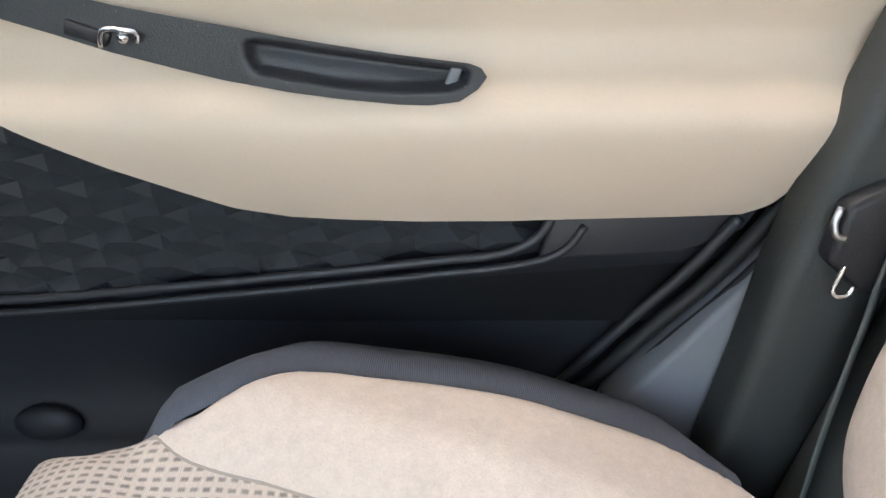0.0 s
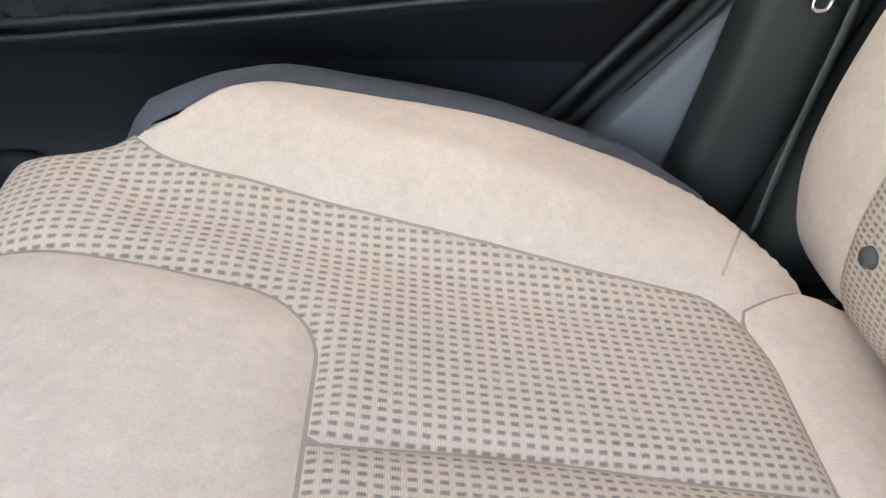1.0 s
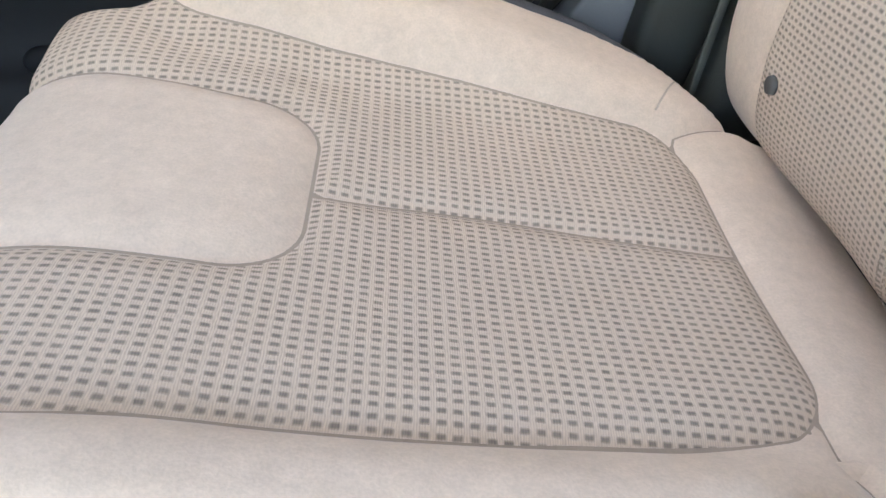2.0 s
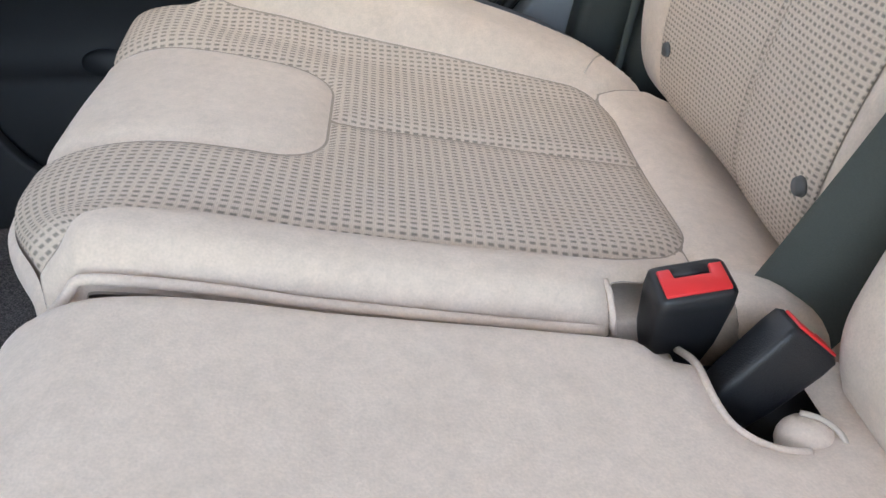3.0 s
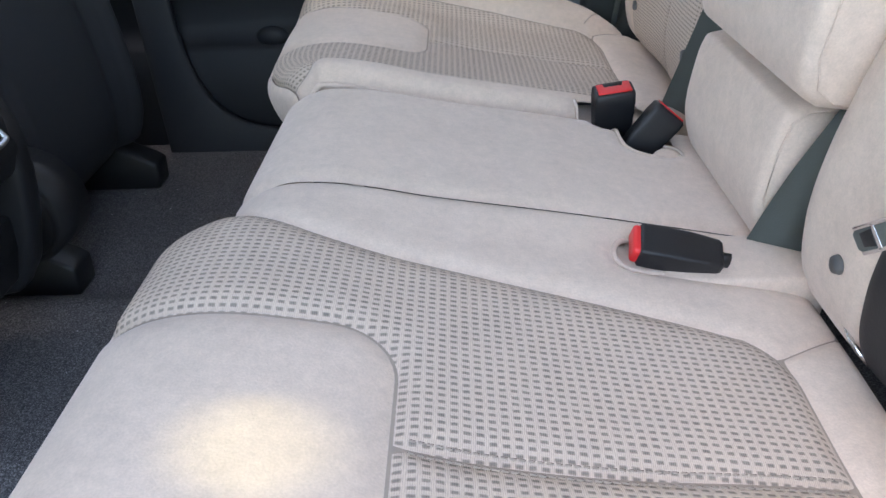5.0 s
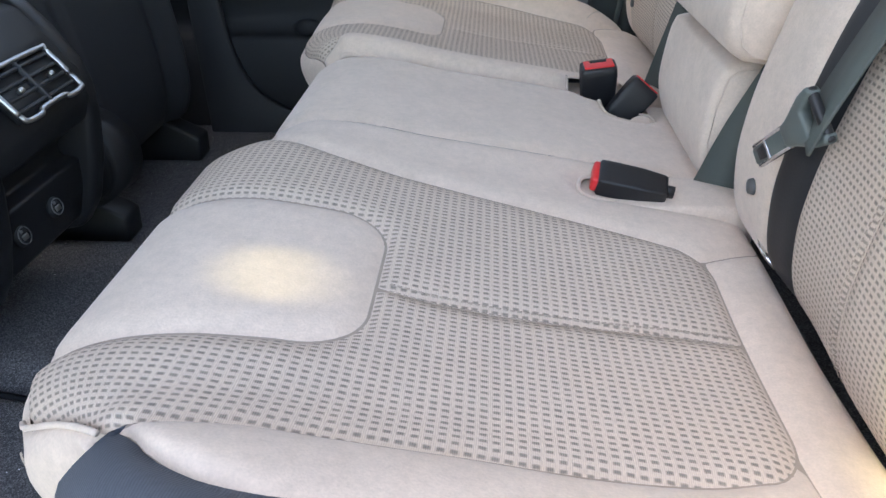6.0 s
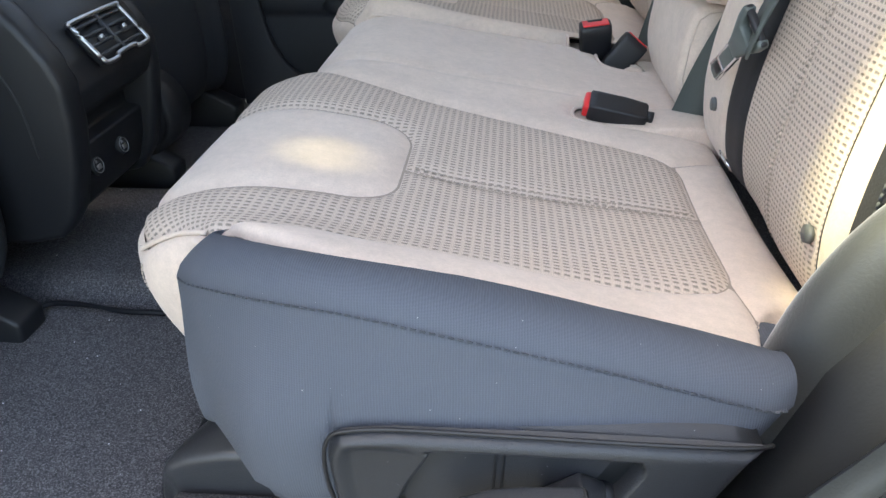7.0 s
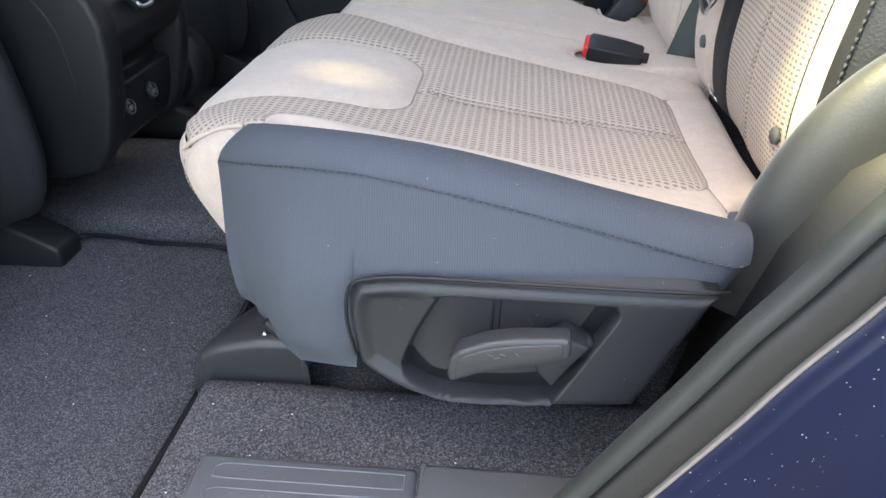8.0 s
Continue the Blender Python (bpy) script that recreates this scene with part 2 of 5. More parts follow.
def lerp_table(table, u):
    """Smooth interpolation through rows (u, a, b, ...)."""
    n = len(table)
    if u <= table[0][0]:
        i = 0
    elif u >= table[-1][0]:
        i = n - 2
    else:
        i = max(k for k in range(n - 1) if table[k][0] <= u)
    p0, p1, p2, p3 = table[max(i - 1, 0)], table[i], table[i + 1], table[min(i + 2, n - 1)]
    d = p2[0] - p1[0]
    t = (u - p1[0]) / d
    out = []
    for k in range(1, len(p1)):
        m1 = (p2[k] - p0[k]) / max(p2[0] - p0[0], 1e-9) * d
        m2 = (p3[k] - p1[k]) / max(p3[0] - p1[0], 1e-9) * d
        tt = min(max(t, 0.0), 1.0)
        a = (2 * tt**3 - 3 * tt**2 + 1) * p1[k] + (tt**3 - 2 * tt**2 + tt) * m1 + (-2 * tt**3 + 3 * tt**2) * p2[k] + (tt**3 - tt**2) * m2
        if t > 1:
            a += m2 / d * (u - p2[0])
        if t < 0:
            a += m1 / d * (u - p1[0])
        out.append(a)
    return out


def smooth01(a, b, x):
    t = min(max((x - a) / (b - a), 0.0), 1.0)
    return t * t * (3 - 2 * t)


def box_bm(x0, x1, y0, y1, z0, z1, bevel=0.0, seg=3):
    bm = bmesh.new()
    bmesh.ops.create_cube(bm, size=1.0)
    for v in bm.verts:
        v.co = Vector(((x0 + x1) / 2 + v.co.x * (x1 - x0), (y0 + y1) / 2 + v.co.y * (y1 - y0), (z0 + z1) / 2 + v.co.z * (z1 - z0)))
    if bevel:
        bmesh.ops.bevel(bm, geom=bm.edges[:], offset=bevel, segments=seg, affect="EDGES", profile=0.5)
    return bm


def sheet_bm(rows, closed=False):
    """A skin over a grid of points, row by row."""
    bm = bmesh.new()
    vs = [[bm.verts.new(p) for p in r] for r in rows]
    for a, b in zip(vs, vs[1:]):
        n = len(a)
        for i in range(n if closed else n - 1):
            j = (i + 1) % n
            bm.faces.new((a[i], a[j], b[j], b[i]))
    return bm


def tube_bm(points, radius, sides=8, flat=1.0):
    """A round cord along points."""
    pts = [Vector(p) for p in points]
    rows = []
    for i, p in enumerate(pts):
        d = (pts[min(i + 1, len(pts) - 1)] - pts[max(i - 1, 0)]).normalized()
        a = d.cross(Vector((0, 0, 1)))
        a = a.normalized() if a.length > 1e-4 else Vector((1, 0, 0))
        b = a.cross(d).normalized()
        rows.append([p + (a * math.cos(k * 2 * math.pi / sides) + b * flat * math.sin(k * 2 * math.pi / sides)) * radius for k in range(sides)])
    bm = sheet_bm(rows, closed=True)
    bm.verts.ensure_lookup_table()
    n = len(bm.verts)
    bm.faces.new([bm.verts[k] for k in range(sides)][::-1])
    bm.faces.new([bm.verts[n - sides + k] for k in range(sides)])
    return bm


def prism_bm(outline, axis, lo, hi, bevel=0.0, seg=2):
    """An outline of (a, b) pairs drawn out along an axis."""
    bm = bmesh.new()
    def at(a, b, c):
        return {"x": (c, a, b), "y": (a, c, b), "z": (a, b, c)}[axis]
    lo_v = [bm.verts.new(at(a, b, lo)) for a, b in outline]
    hi_v = [bm.verts.new(at(a, b, hi)) for a, b in outline]
    n = len(outline)
    bm.faces.new(lo_v)
    bm.faces.new(hi_v[::-1])
    for i in range(n):
        bm.faces.new((lo_v[i], hi_v[i], hi_v[(i + 1) % n], lo_v[(i + 1) % n]))
    bmesh.ops.recalc_face_normals(bm, faces=bm.faces[:])
    if bevel:
        bmesh.ops.bevel(bm, geom=bm.edges[:], offset=bevel, segments=seg, affect="EDGES", profile=0.5)
    return bm


def panel_bm(surface, keep, u0, u1, nu, v0, v1, nv, sink=0.006, width=0.006):
    """The piece of surface(u, v) where keep(u, v) > 0, cut cleanly along keep = 0 and sunk into the seam there."""
    bm = bmesh.new()
    uvl = bm.loops.layers.uv.new("metres")
    us = [u0 + (u1 - u0) * i / nu for i in range(nu + 1)]
    vs = [v0 + (v1 - v0) * j / nv for j in range(nv + 1)]
    val = [[keep(u, v) for v in vs] for u in us]
    made = {}

    def vert(u, v, k):
        key = (round(u * 2e5), round(v * 2e5))
        if key not in made:
            e = 1e-3
            p = Vector(surface(u, v))
            a = Vector(surface(u + e, v)) - p
            b = Vector(surface(u, v + e)) - p
            n = a.cross(b).normalized()
            made[key] = bm.verts.new(p - n * sink * math.exp(-((max(k, 0.0) / width) ** 1.3)))
        return made[key]

    for i in range(nu):
        for j in range(nv):
            q = [(us[i], vs[j], val[i][j]), (us[i + 1], vs[j], val[i + 1][j]), (us[i + 1], vs[j + 1], val[i + 1][j + 1]), (us[i], vs[j + 1], val[i][j + 1])]
            if max(c[2] for c in q) <= 0:
                continue
            if min(c[2] for c in q) <= 0:
                out = []
                for a, b in zip(q, q[1:] + q[:1]):
                    if a[2] > 0:
                        out.append(a)
                    if (a[2] > 0) != (b[2] > 0):
                        t = a[2] / (a[2] - b[2])
                        out.append((a[0] + (b[0] - a[0]) * t, a[1] + (b[1] - a[1]) * t, 0.0))
                q = out
            ring, seen = [], set()
            for c in q:
                w = vert(*c)
                if w not in seen:
                    seen.add(w)
                    ring.append((w, c))
            if len(ring) < 3:
                continue
            try:
                f = bm.faces.new([w for w, _ in ring])
            except ValueError:
                continue
            for loop, (_, c) in zip(f.loops, ring):
                loop[uvl].uv = (c[0], c[1])
    return bm


def rounded_box(u, v, u0, u1, v0, v1, r):
    """Distance inside (positive) of a rectangle with round corners."""
    cu, cv = (u0 + u1) / 2, (v0 + v1) / 2
    du, dv = abs(u - cu) - (u1 - u0) / 2 + r, abs(v - cv) - (v1 - v0) / 2 + r
    return r - math.hypot(max(du, 0), max(dv, 0)) - min(max(du, dv), 0)


MID = 0.684      # the car's centre line


def polygon(points):
    """A function that tells how far (x, z) lies inside an outline."""
    n = len(points)

    def inside(x, z):
        d, odd = 1e9, False
        for i in range(n):
            (x0, z0), (x1, z1) = points[i], points[(i + 1) % n]
            dx, dz = x1 - x0, z1 - z0
            t = min(max(((x - x0) * dx + (z - z0) * dz) / (dx * dx + dz * dz), 0.0), 1.0)
            d = min(d, math.hypot(x - x0 - t * dx, z - z0 - t * dz))
            if (z0 > z) != (z1 > z) and x < x0 + (z - z0) * dx / dz:
                odd = not odd
        return d if odd else -d

    return inside


def ribbon_bm(points, widths, thick=0.0012):
    """A flat band: centre points, each with the vector of its half width."""
    rows = []
    for i, (p, w) in enumerate(zip(points, widths)):
        p, w = Vector(p), Vector(w)
        q = Vector(points[min(i + 1, len(points) - 1)]) - Vector(points[max(i - 1, 0)])
        n = q.cross(w).normalized() * thick
        rows.append([p - w - n, p + w - n, p + w + n, p - w + n])
    bm = sheet_bm(rows, closed=True)
    bm.verts.ensure_lookup_table()
    k = len(bm.verts)
    bm.faces.new([bm.verts[i] for i in (3, 2, 1, 0)])
    bm.faces.new([bm.verts[k - 4 + i] for i in range(4)])
    bmesh.ops.recalc_face_normals(bm, faces=bm.faces[:])
    return bm


def smooth_line(points, n):
    """n + 1 points on a soft curve through the given ones."""
    rows = [(i, *p) for i, p in enumerate(points)]
    return [tuple(lerp_table(rows, (len(points) - 1) * k / n)) for k in range(n + 1)]


def put(name, bm, material, root, label="", smooth=True):
    """A part given in the car's own places, under a thing that stands elsewhere."""
    bm.transform(Matrix.Translation(-root.location) if root.parent is None else Matrix.Translation(-root.location - root.parent.location))
    return part(name, bm, material, root, label, smooth)


def stitches_bm(points, pitch=0.005, length=0.0034, radius=0.0006):
    """A row of single stitches along a line."""
    bm = bmesh.new()
    pts = [Vector(p) for p in points]
    run, nxt = 0.0, 0.0
    for a, b in zip(pts, pts[1:]):
        d = b - a
        while nxt < run + d.length:
            c = a + d * ((nxt - run) / d.length)
            m = Matrix.Translation(c) @ d.to_track_quat("X", "Z").to_matrix().to_4x4() @ Matrix.Diagonal((length, radius * 2, radius * 2, 1))
            bmesh.ops.create_cube(bm, size=1.0, matrix=m)
            nxt += pitch
        run += d.length
    return bm


# ---- rear seat cushions ----
SEAT_PROFILE = [  # length along the cover from the patch's end, x, z
    (-0.50, -0.06, 0.13), (-0.42, -0.11, 0.18), (-0.345, -0.165, 0.245), (-0.28, -0.199, 0.30), (-0.245, -0.209, 0.333), (-0.21, -0.199, 0.360), (-0.17, -0.168, 0.378),
    (-0.12, -0.121, 0.384), (-0.06, -0.061, 0.376), (0.0, 0.0, 0.362), (0.13, 0.129, 0.339), (0.265, 0.264, 0.318), (0.31, 0.308, 0.308), (0.37, 0.365, 0.285)]
MIDDLE_PROFILE = [
    (-0.50, -0.04, 0.08), (-0.42, -0.09, 0.15), (-0.345, -0.134, 0.215), (-0.28, -0.153, 0.275), (-0.23, -0.164, 0.325), (-0.195, -0.157, 0.356), (-0.15, -0.123, 0.377),
    (-0.10, -0.083, 0.380), (-0.05, -0.039, 0.374), (0.0, 0.01, 0.364), (0.13, 0.134, 0.344), (0.265, 0.266, 0.320), (0.31, 0.310, 0.311), (0.37, 0.367, 0.290)]
TABLES = {  # u, insert's outer edge, insert's inner edge
    -1: [(-0.3, 0.25, -0.25), (-0.2, 0.25, -0.25), (-0.15, 0.205, -0.225), (-0.125, 0.184, -0.212), (-0.11, 0.173, -0.205), (-0.05, 0.160, -0.183), (0.043, 0.155, -0.166), (0.136, 0.152, -0.149), (0.2, 0.145, -0.134), (0.25, 0.132, -0.122), (0.4, 0.12, -0.11)],
    1: [(-0.3, 0.26, -0.19), (-0.2, 0.26, -0.19), (-0.15, 0.222, -0.175), (-0.11, 0.188, -0.163), (-0.05, 0.175, -0.156), (0.043, 0.16, -0.154), (0.136, 0.145, -0.15), (0.2, 0.138, -0.145), (0.25, 0.133, -0.135), (0.4, 0.12, -0.11)]}
OUTER = {-1: [(-0.25, 0.222), (-0.2, 0.206), (-0.165, 0.194), (-0.135, 0.184), (-0.108, 0.179), (-0.085, 0.198), (-0.05, 0.219), (0.0, 0.233), (0.05, 0.229), (0.1, 0.223), (0.2, 0.221), (0.24, 0.228), (0.252, 0.224), (0.262, 0.196), (0.272, 0.168), (0.3, 0.158), (0.37, 0.13)],
         1: [(-0.25, 0.236), (-0.2, 0.220), (-0.17, 0.208), (-0.145, 0.201), (-0.12, 0.208), (-0.09, 0.228), (-0.05, 0.260), (0.03, 0.272), (0.1, 0.272), (0.15, 0.268), (0.2, 0.262), (0.239, 0.243), (0.266, 0.222), (0.291, 0.196), (0.32, 0.165), (0.37, 0.165)]}


def build_seat(side):
    """An outer seat; side -1 near, 1 far. v runs from the seat's middle outwards."""
    centre = 0.32 if side < 0 else 2 * MID - 0.32
    table, inner_end = TABLES[side], (-0.272 if side < 0 else -0.221)
    if side < 0:
        root = thing("rear_bench_cushion", "beige cloth rear bench cushion with perforated insert and grey knitted side", "car seat", (0.05, centre, 0.0))
    else:
        root = thing("rear_seat_cushion", "beige cloth single rear seat cushion with perforated insert", "car seat", (0.05, centre, 0.0))

    def surface(u, v):
        x, z = lerp_table(SEAT_PROFILE, u)
        top = smooth01(-0.30, -0.14, u)
        front = smooth01(-0.10, -0.2, u)
        edge = lerp_table(OUTER[side], x if u > -0.245 else min(x, -0.2))[0]
        io = lerp_table(table, u)[0]
        rise = (0.030 * (1 - 0.65 * smooth01(0.03, 0.24, u)) if side < 0 else 0.048 * (1 - 0.45 * smooth01(0.08, 0.27, u)) * (1 - 0.55 * smooth01(0.245, 0.315, u))) * smooth01(io - 0.035, io + 0.055, v) * top
        over = v - (edge - 0.018)
        if over > 0:
            rise -= 0.010 * min(over / 0.018, 1.4) ** 2 * (1 - 0.75 * smooth01(-0.19, -0.15, u) * smooth01(-0.09, -0.125, u) * (side > 0))
        dip = 0.005 * (1 - smooth01(0.0, 0.14, abs(v))) * smooth01(-0.05, 0.05, u)
        if side < 0:
            back = front * 0.035 * smooth01(0.09, 0.18, v) ** 1.5
            back += max(0.0, -0.090 - x - back) * front * smooth01(0.160, 0.205, v) ** 1.2
        else:
            back = front * (0.012 * smooth01(0.20, 0.25, v) ** 1.5 - 0.004 - 0.010 * smooth01(-0.16, 0.06, v))
            rise += 0.017 * smooth01(0.08, 0.20, v) * smooth01(-0.27, -0.195, u) * smooth01(-0.10, -0.16, u)
        if side < 0:
            rise -= 0.016 * smooth01(-0.17, -0.25, v) * smooth01(-0.10, -0.19, u)
            to_mid = smooth01(-0.205, -0.266, v)
            mx, mz = lerp_table(MIDDLE_PROFILE, u)
            return (x + back + (mx - x - back) * to_mid, centre - v, z + rise - dip + (mz - z - rise + dip) * to_mid)
        else:
            back += front * 0.055 * smooth01(-0.09, -0.22, v) ** 1.6
            roll = max(0.0, -0.192 - v) / 0.03
            rise += 0.012 * smooth01(-0.145, -0.18, v) * top - 0.032 * roll ** 2.2
        return (x + back, centre + side * v, z + rise - dip)

    def rim(u, v):
        x = lerp_table(SEAT_PROFILE, u)[0]
        return min(lerp_table(OUTER[side], x if u > -0.245 else min(x, -0.2))[0] - v, v - inner_end, (0.325 if side < 0 else 0.4) - u)

    def corner(u, v):
        return ((v - 0.149) * 3.7 - (u + 0.222)) / 3.8 if side < 0 else -1.0

    def insert(u, v):
        io, ii = lerp_table(table, u)
        a = min(io - v, v - ii, 0.265 - u, u + 0.222, rim(u, v))
        if side < 0 and u < -0.1:
            a = min(a, -corner(u, v))
        r = 0.05
        for s, e in ((1, lerp_table(table, 0.265 - r)[0] - r), (-1, -lerp_table(table, 0.265 - r)[1] - r)):
            du, dv = u - (0.265 - r), s * v - e
            if du > 0 and dv > 0:
                a = min(a, r - math.hypot(du, dv))
        return a

    def patch(u, v):
        lo, hi = (-0.088, 0.078) if side < 0 else (-0.064, 0.100)
        return rounded_box(u, v, -0.5, -0.004, lo, hi + 0.02 * smooth01(0.0, -0.2, u), 0.042)

    def seam(u, v):
        return v - (0.004 if side < 0 else 0.010) - 0.004 * math.sin(u * 18)

    def hole(u, v):
        if side < 0:
            return rounded_box(u, v, 0.163, 0.36, -0.242, -0.198, 0.018)
        return rounded_box(u, v, 0.178, 0.262, -0.4, -0.186, 0.012)

    if side < 0:
        rear = lambda u, v: min(u - 0.262, (u - 0.262) * 0.6 + (v + 0.107))
    else:
        rear = lambda u, v: min(u - 0.255, (u - 0.262) * 0.55 - (v - 0.132))

    def add(nm, keep, material, lb="", nu=140, nv=96, **k):
        k["sink"] *= side
        bm = panel_bm(surface, keep, -0.5, 0.37, nu, -0.30, 0.28, nv, **k)
        if side < 0:
            bmesh.ops.reverse_faces(bm, faces=bm.faces[:])
        return put(nm, bm, material, root, lb)

    # core just below the panels; its darker colour stands in for crease shade
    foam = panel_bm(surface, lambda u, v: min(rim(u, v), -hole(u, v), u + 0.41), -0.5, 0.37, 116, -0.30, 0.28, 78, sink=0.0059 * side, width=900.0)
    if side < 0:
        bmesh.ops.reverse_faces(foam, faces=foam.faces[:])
    put("cushion_core", foam, CREASE_SHADE, root, "darker core painted as the shade in the seam creases")
    add("mesh_insert", lambda u, v: min(insert(u, v), -patch(u, v), seam(u, v)), MESH, "beige cloth with rows of dark woven dashes", sink=0.0063, width=0.008)
    add("mesh_insert", lambda u, v: min(insert(u, v), -patch(u, v), -seam(u, v)), MESH, "beige cloth with rows of dark woven dashes", sink=0.0063, width=0.008)
    add("front_patch", lambda u, v: min(patch(u, v), u + 0.222), CLOTH, "smooth plain beige cloth patch", sink=0.0064, width=0.010)
    add("front_fascia", lambda u, v: min(max(-0.222 - u, corner(u, v)), rim(u, v), u + 0.375 + 0.06 * smooth01(0.08, 0.0, v), -0.105 - u), CLOTH, sink=0.004, width=0.005)
    edge_sink = dict(sink=0.0063, width=0.007)
    body = lambda u, v: min(-insert(u, v), rim(u, v), u + 0.222, -hole(u, v), 1.0 if u > -0.105 else -corner(u, v))
    add("outer_bolster", lambda u, v: min(body(u, v), -rear(u, v), v), CLOTH, "plain beige cloth side roll", **edge_sink)
    add("inner_roll", lambda u, v: min(body(u, v), -rear(u, v), -v), CLOTH, "plain beige cloth roll", **edge_sink)
    add("rear_strip", lambda u, v: min(body(u, v), rear(u, v)), CLOTH, "plain beige cloth strip along the backrest", **edge_sink)
    if side > 0:  # thread across the far corner
        line = [Vector(surface(0.243 + 0.028 * t, 0.148 + 0.045 * t)) + Vector((0, 0, 0.0002)) for t in (0, 0.25, 0.5, 0.75, 1)]
        put("stitching", tube_bm(line, 0.0009, 6), THREAD, root, "pale thread")
    if side < 0:
        run = [Vector(surface(-0.232 - 0.004 * k, 0.156 - 0.0008 * k)) + Vector((-0.001, -0.0006, 0)) for k in range(40)]
        put("stitching", stitches_bm(run, 0.0045, 0.003, 0.0005), THREAD, root, "pale seam thread")
        # welt where the insert turns over the front edge
        welt = [Vector(surface(u, v)) + Vector((0.0006, 0.0, -0.0004)) for u, v in [(-0.226 + 0.104 * (k / 30) ** 1.6, 0.138 + 0.039 * (k / 30) ** 0.9) for k in range(31)]]
        put("welt", tube_bm(welt, 0.0019, 8), CLOTH, root, "rolled cloth welt")
    if side < 0:  # twin rows of stitches beside the insert's middle seam
        for d in (0.0045, -0.0045):
            run = [Vector(surface(0.006 + 0.0035 * k, 0.004 + 0.004 * math.sin((0.006 + 0.0035 * k) * 18) + d)) + Vector((0, 0, -0.0021)) for k in range(72)]
            put("stitching", stitches_bm(run, 0.0052, 0.0036, 0.0005), SEAM, root, "taupe seam thread")
    # lining of the buckle slots
    if side < 0:
        put("slot_lining", box_bm(0.150, 0.33, 0.508, 0.576, 0.24, 0.324, 0.004), CLOTH, root)
    else:
        put("slot_lining", box_bm(0.17, 0.30, 0.845, 0.90, 0.2, 0.318, 0.004), CLOTH, root)
    return root, surface


bench, near_surface = build_seat(-1)
far_seat, far_surface = build_seat(1)

def middle_surface(u, v):
    x, z = lerp_table(MIDDLE_PROFILE, u)
    z -= 0.016 * (max(0.0, v - 0.802) / 0.026) ** 2
    return (x, v, z)


def middle_hole(u, v):
    return max(rounded_box(u, v, 0.214, 0.278, 0.742, 0.9, 0.026), rounded_box(u, v, 0.19, 0.27, 0.80, 0.9, 0.012))


put("middle_panel", panel_bm(middle_surface, lambda u, v: min(v - 0.592, 0.828 - v, -middle_hole(u, v)), -0.5, 0.37, 110, 0.585, 0.84, 40, sink=0.005, width=0.006), CLOTH, bench, "plain beige cloth middle seat panel")
put("slot_lining", box_bm(0.186, 0.214, 0.79, 0.835, 0.2, 0.308, 0.004), CLOTH, bench)
# black filler paints the shaded inside of the opening dark
put("slot_lining", box_bm(0.2145, 0.30, 0.735, 0.835, 0.2, 0.288, 0.004), BLACK, bench, "black box that darkens the inside of the buckle opening")
# small cloth tab beside the opening
bm = bmesh.new()
bmesh.ops.create_uvsphere(bm, u_segments=20, v_segments=12, radius=1.0, matrix=Matrix.Translation((0.264, 0.757, 0.308)) @ Matrix.Rotation(0.5, 4, "Z") @ Matrix.Diagonal((0.017, 0.015, 0.012, 1)))
put("pull_tab", bm, CLOTH, bench, "small rounded cloth tab")
put("tab_loop", tube_bm(smooth_line([(0.262, 0.766, 0.3195), (0.271, 0.760, 0.3205), (0.2785, 0.752, 0.3175), (0.279, 0.744, 0.313), (0.273, 0.740, 0.310)], 20), 0.0017, 6), THREAD, bench, "pale rolled edge of the tab")
# welts round the buckle openings
line = [(0.214, 0.826), (0.2135, 0.80), (0.2138, 0.775), (0.2165, 0.757), (0.226, 0.7465), (0.24, 0.7415), (0.255, 0.7415)]
put("welt", tube_bm(smooth_line([tuple(Vector(middle_surface(u, v)) + Vector((0, 0, -0.0044))) for u, v in line], 30), 0.0024, 8), CLOTH, bench, "pale cloth edge of the buckle opening")
line = [(0.20, -0.1985), (0.182, -0.1985), (0.170, -0.202), (0.1635, -0.212), (0.1635, -0.228), (0.170, -0.238), (0.182, -0.2415), (0.20, -0.2415)]
put("welt", tube_bm(smooth_line([tuple(Vector(near_surface(u, v)) + Vector((0, 0, -0.0052))) for u, v in line], 36), 0.0022, 8), CLOTH, bench, "pale cloth edge of the buckle slot")
line = [(0.1775, -0.188), (0.1775, -0.198), (0.178, -0.208), (0.178, -0.216)]
put("welt", tube_bm([tuple(Vector(far_surface(u, v)) + Vector((0, 0, -0.0046))) for u, v in line], 0.0022, 8), CLOTH, far_seat, "pale cloth edge of the buckle notch")
# edging along the gap between the two cushions
put("piping", tube_bm([Vector(far_surface(u / 100, -0.2165)) + Vector((0, -0.0025, 0.0015)) for u in range(-24, 18, 1)], 0.0032, 8), CLOTH, far_seat, "cloth piping along the cushion's edge")

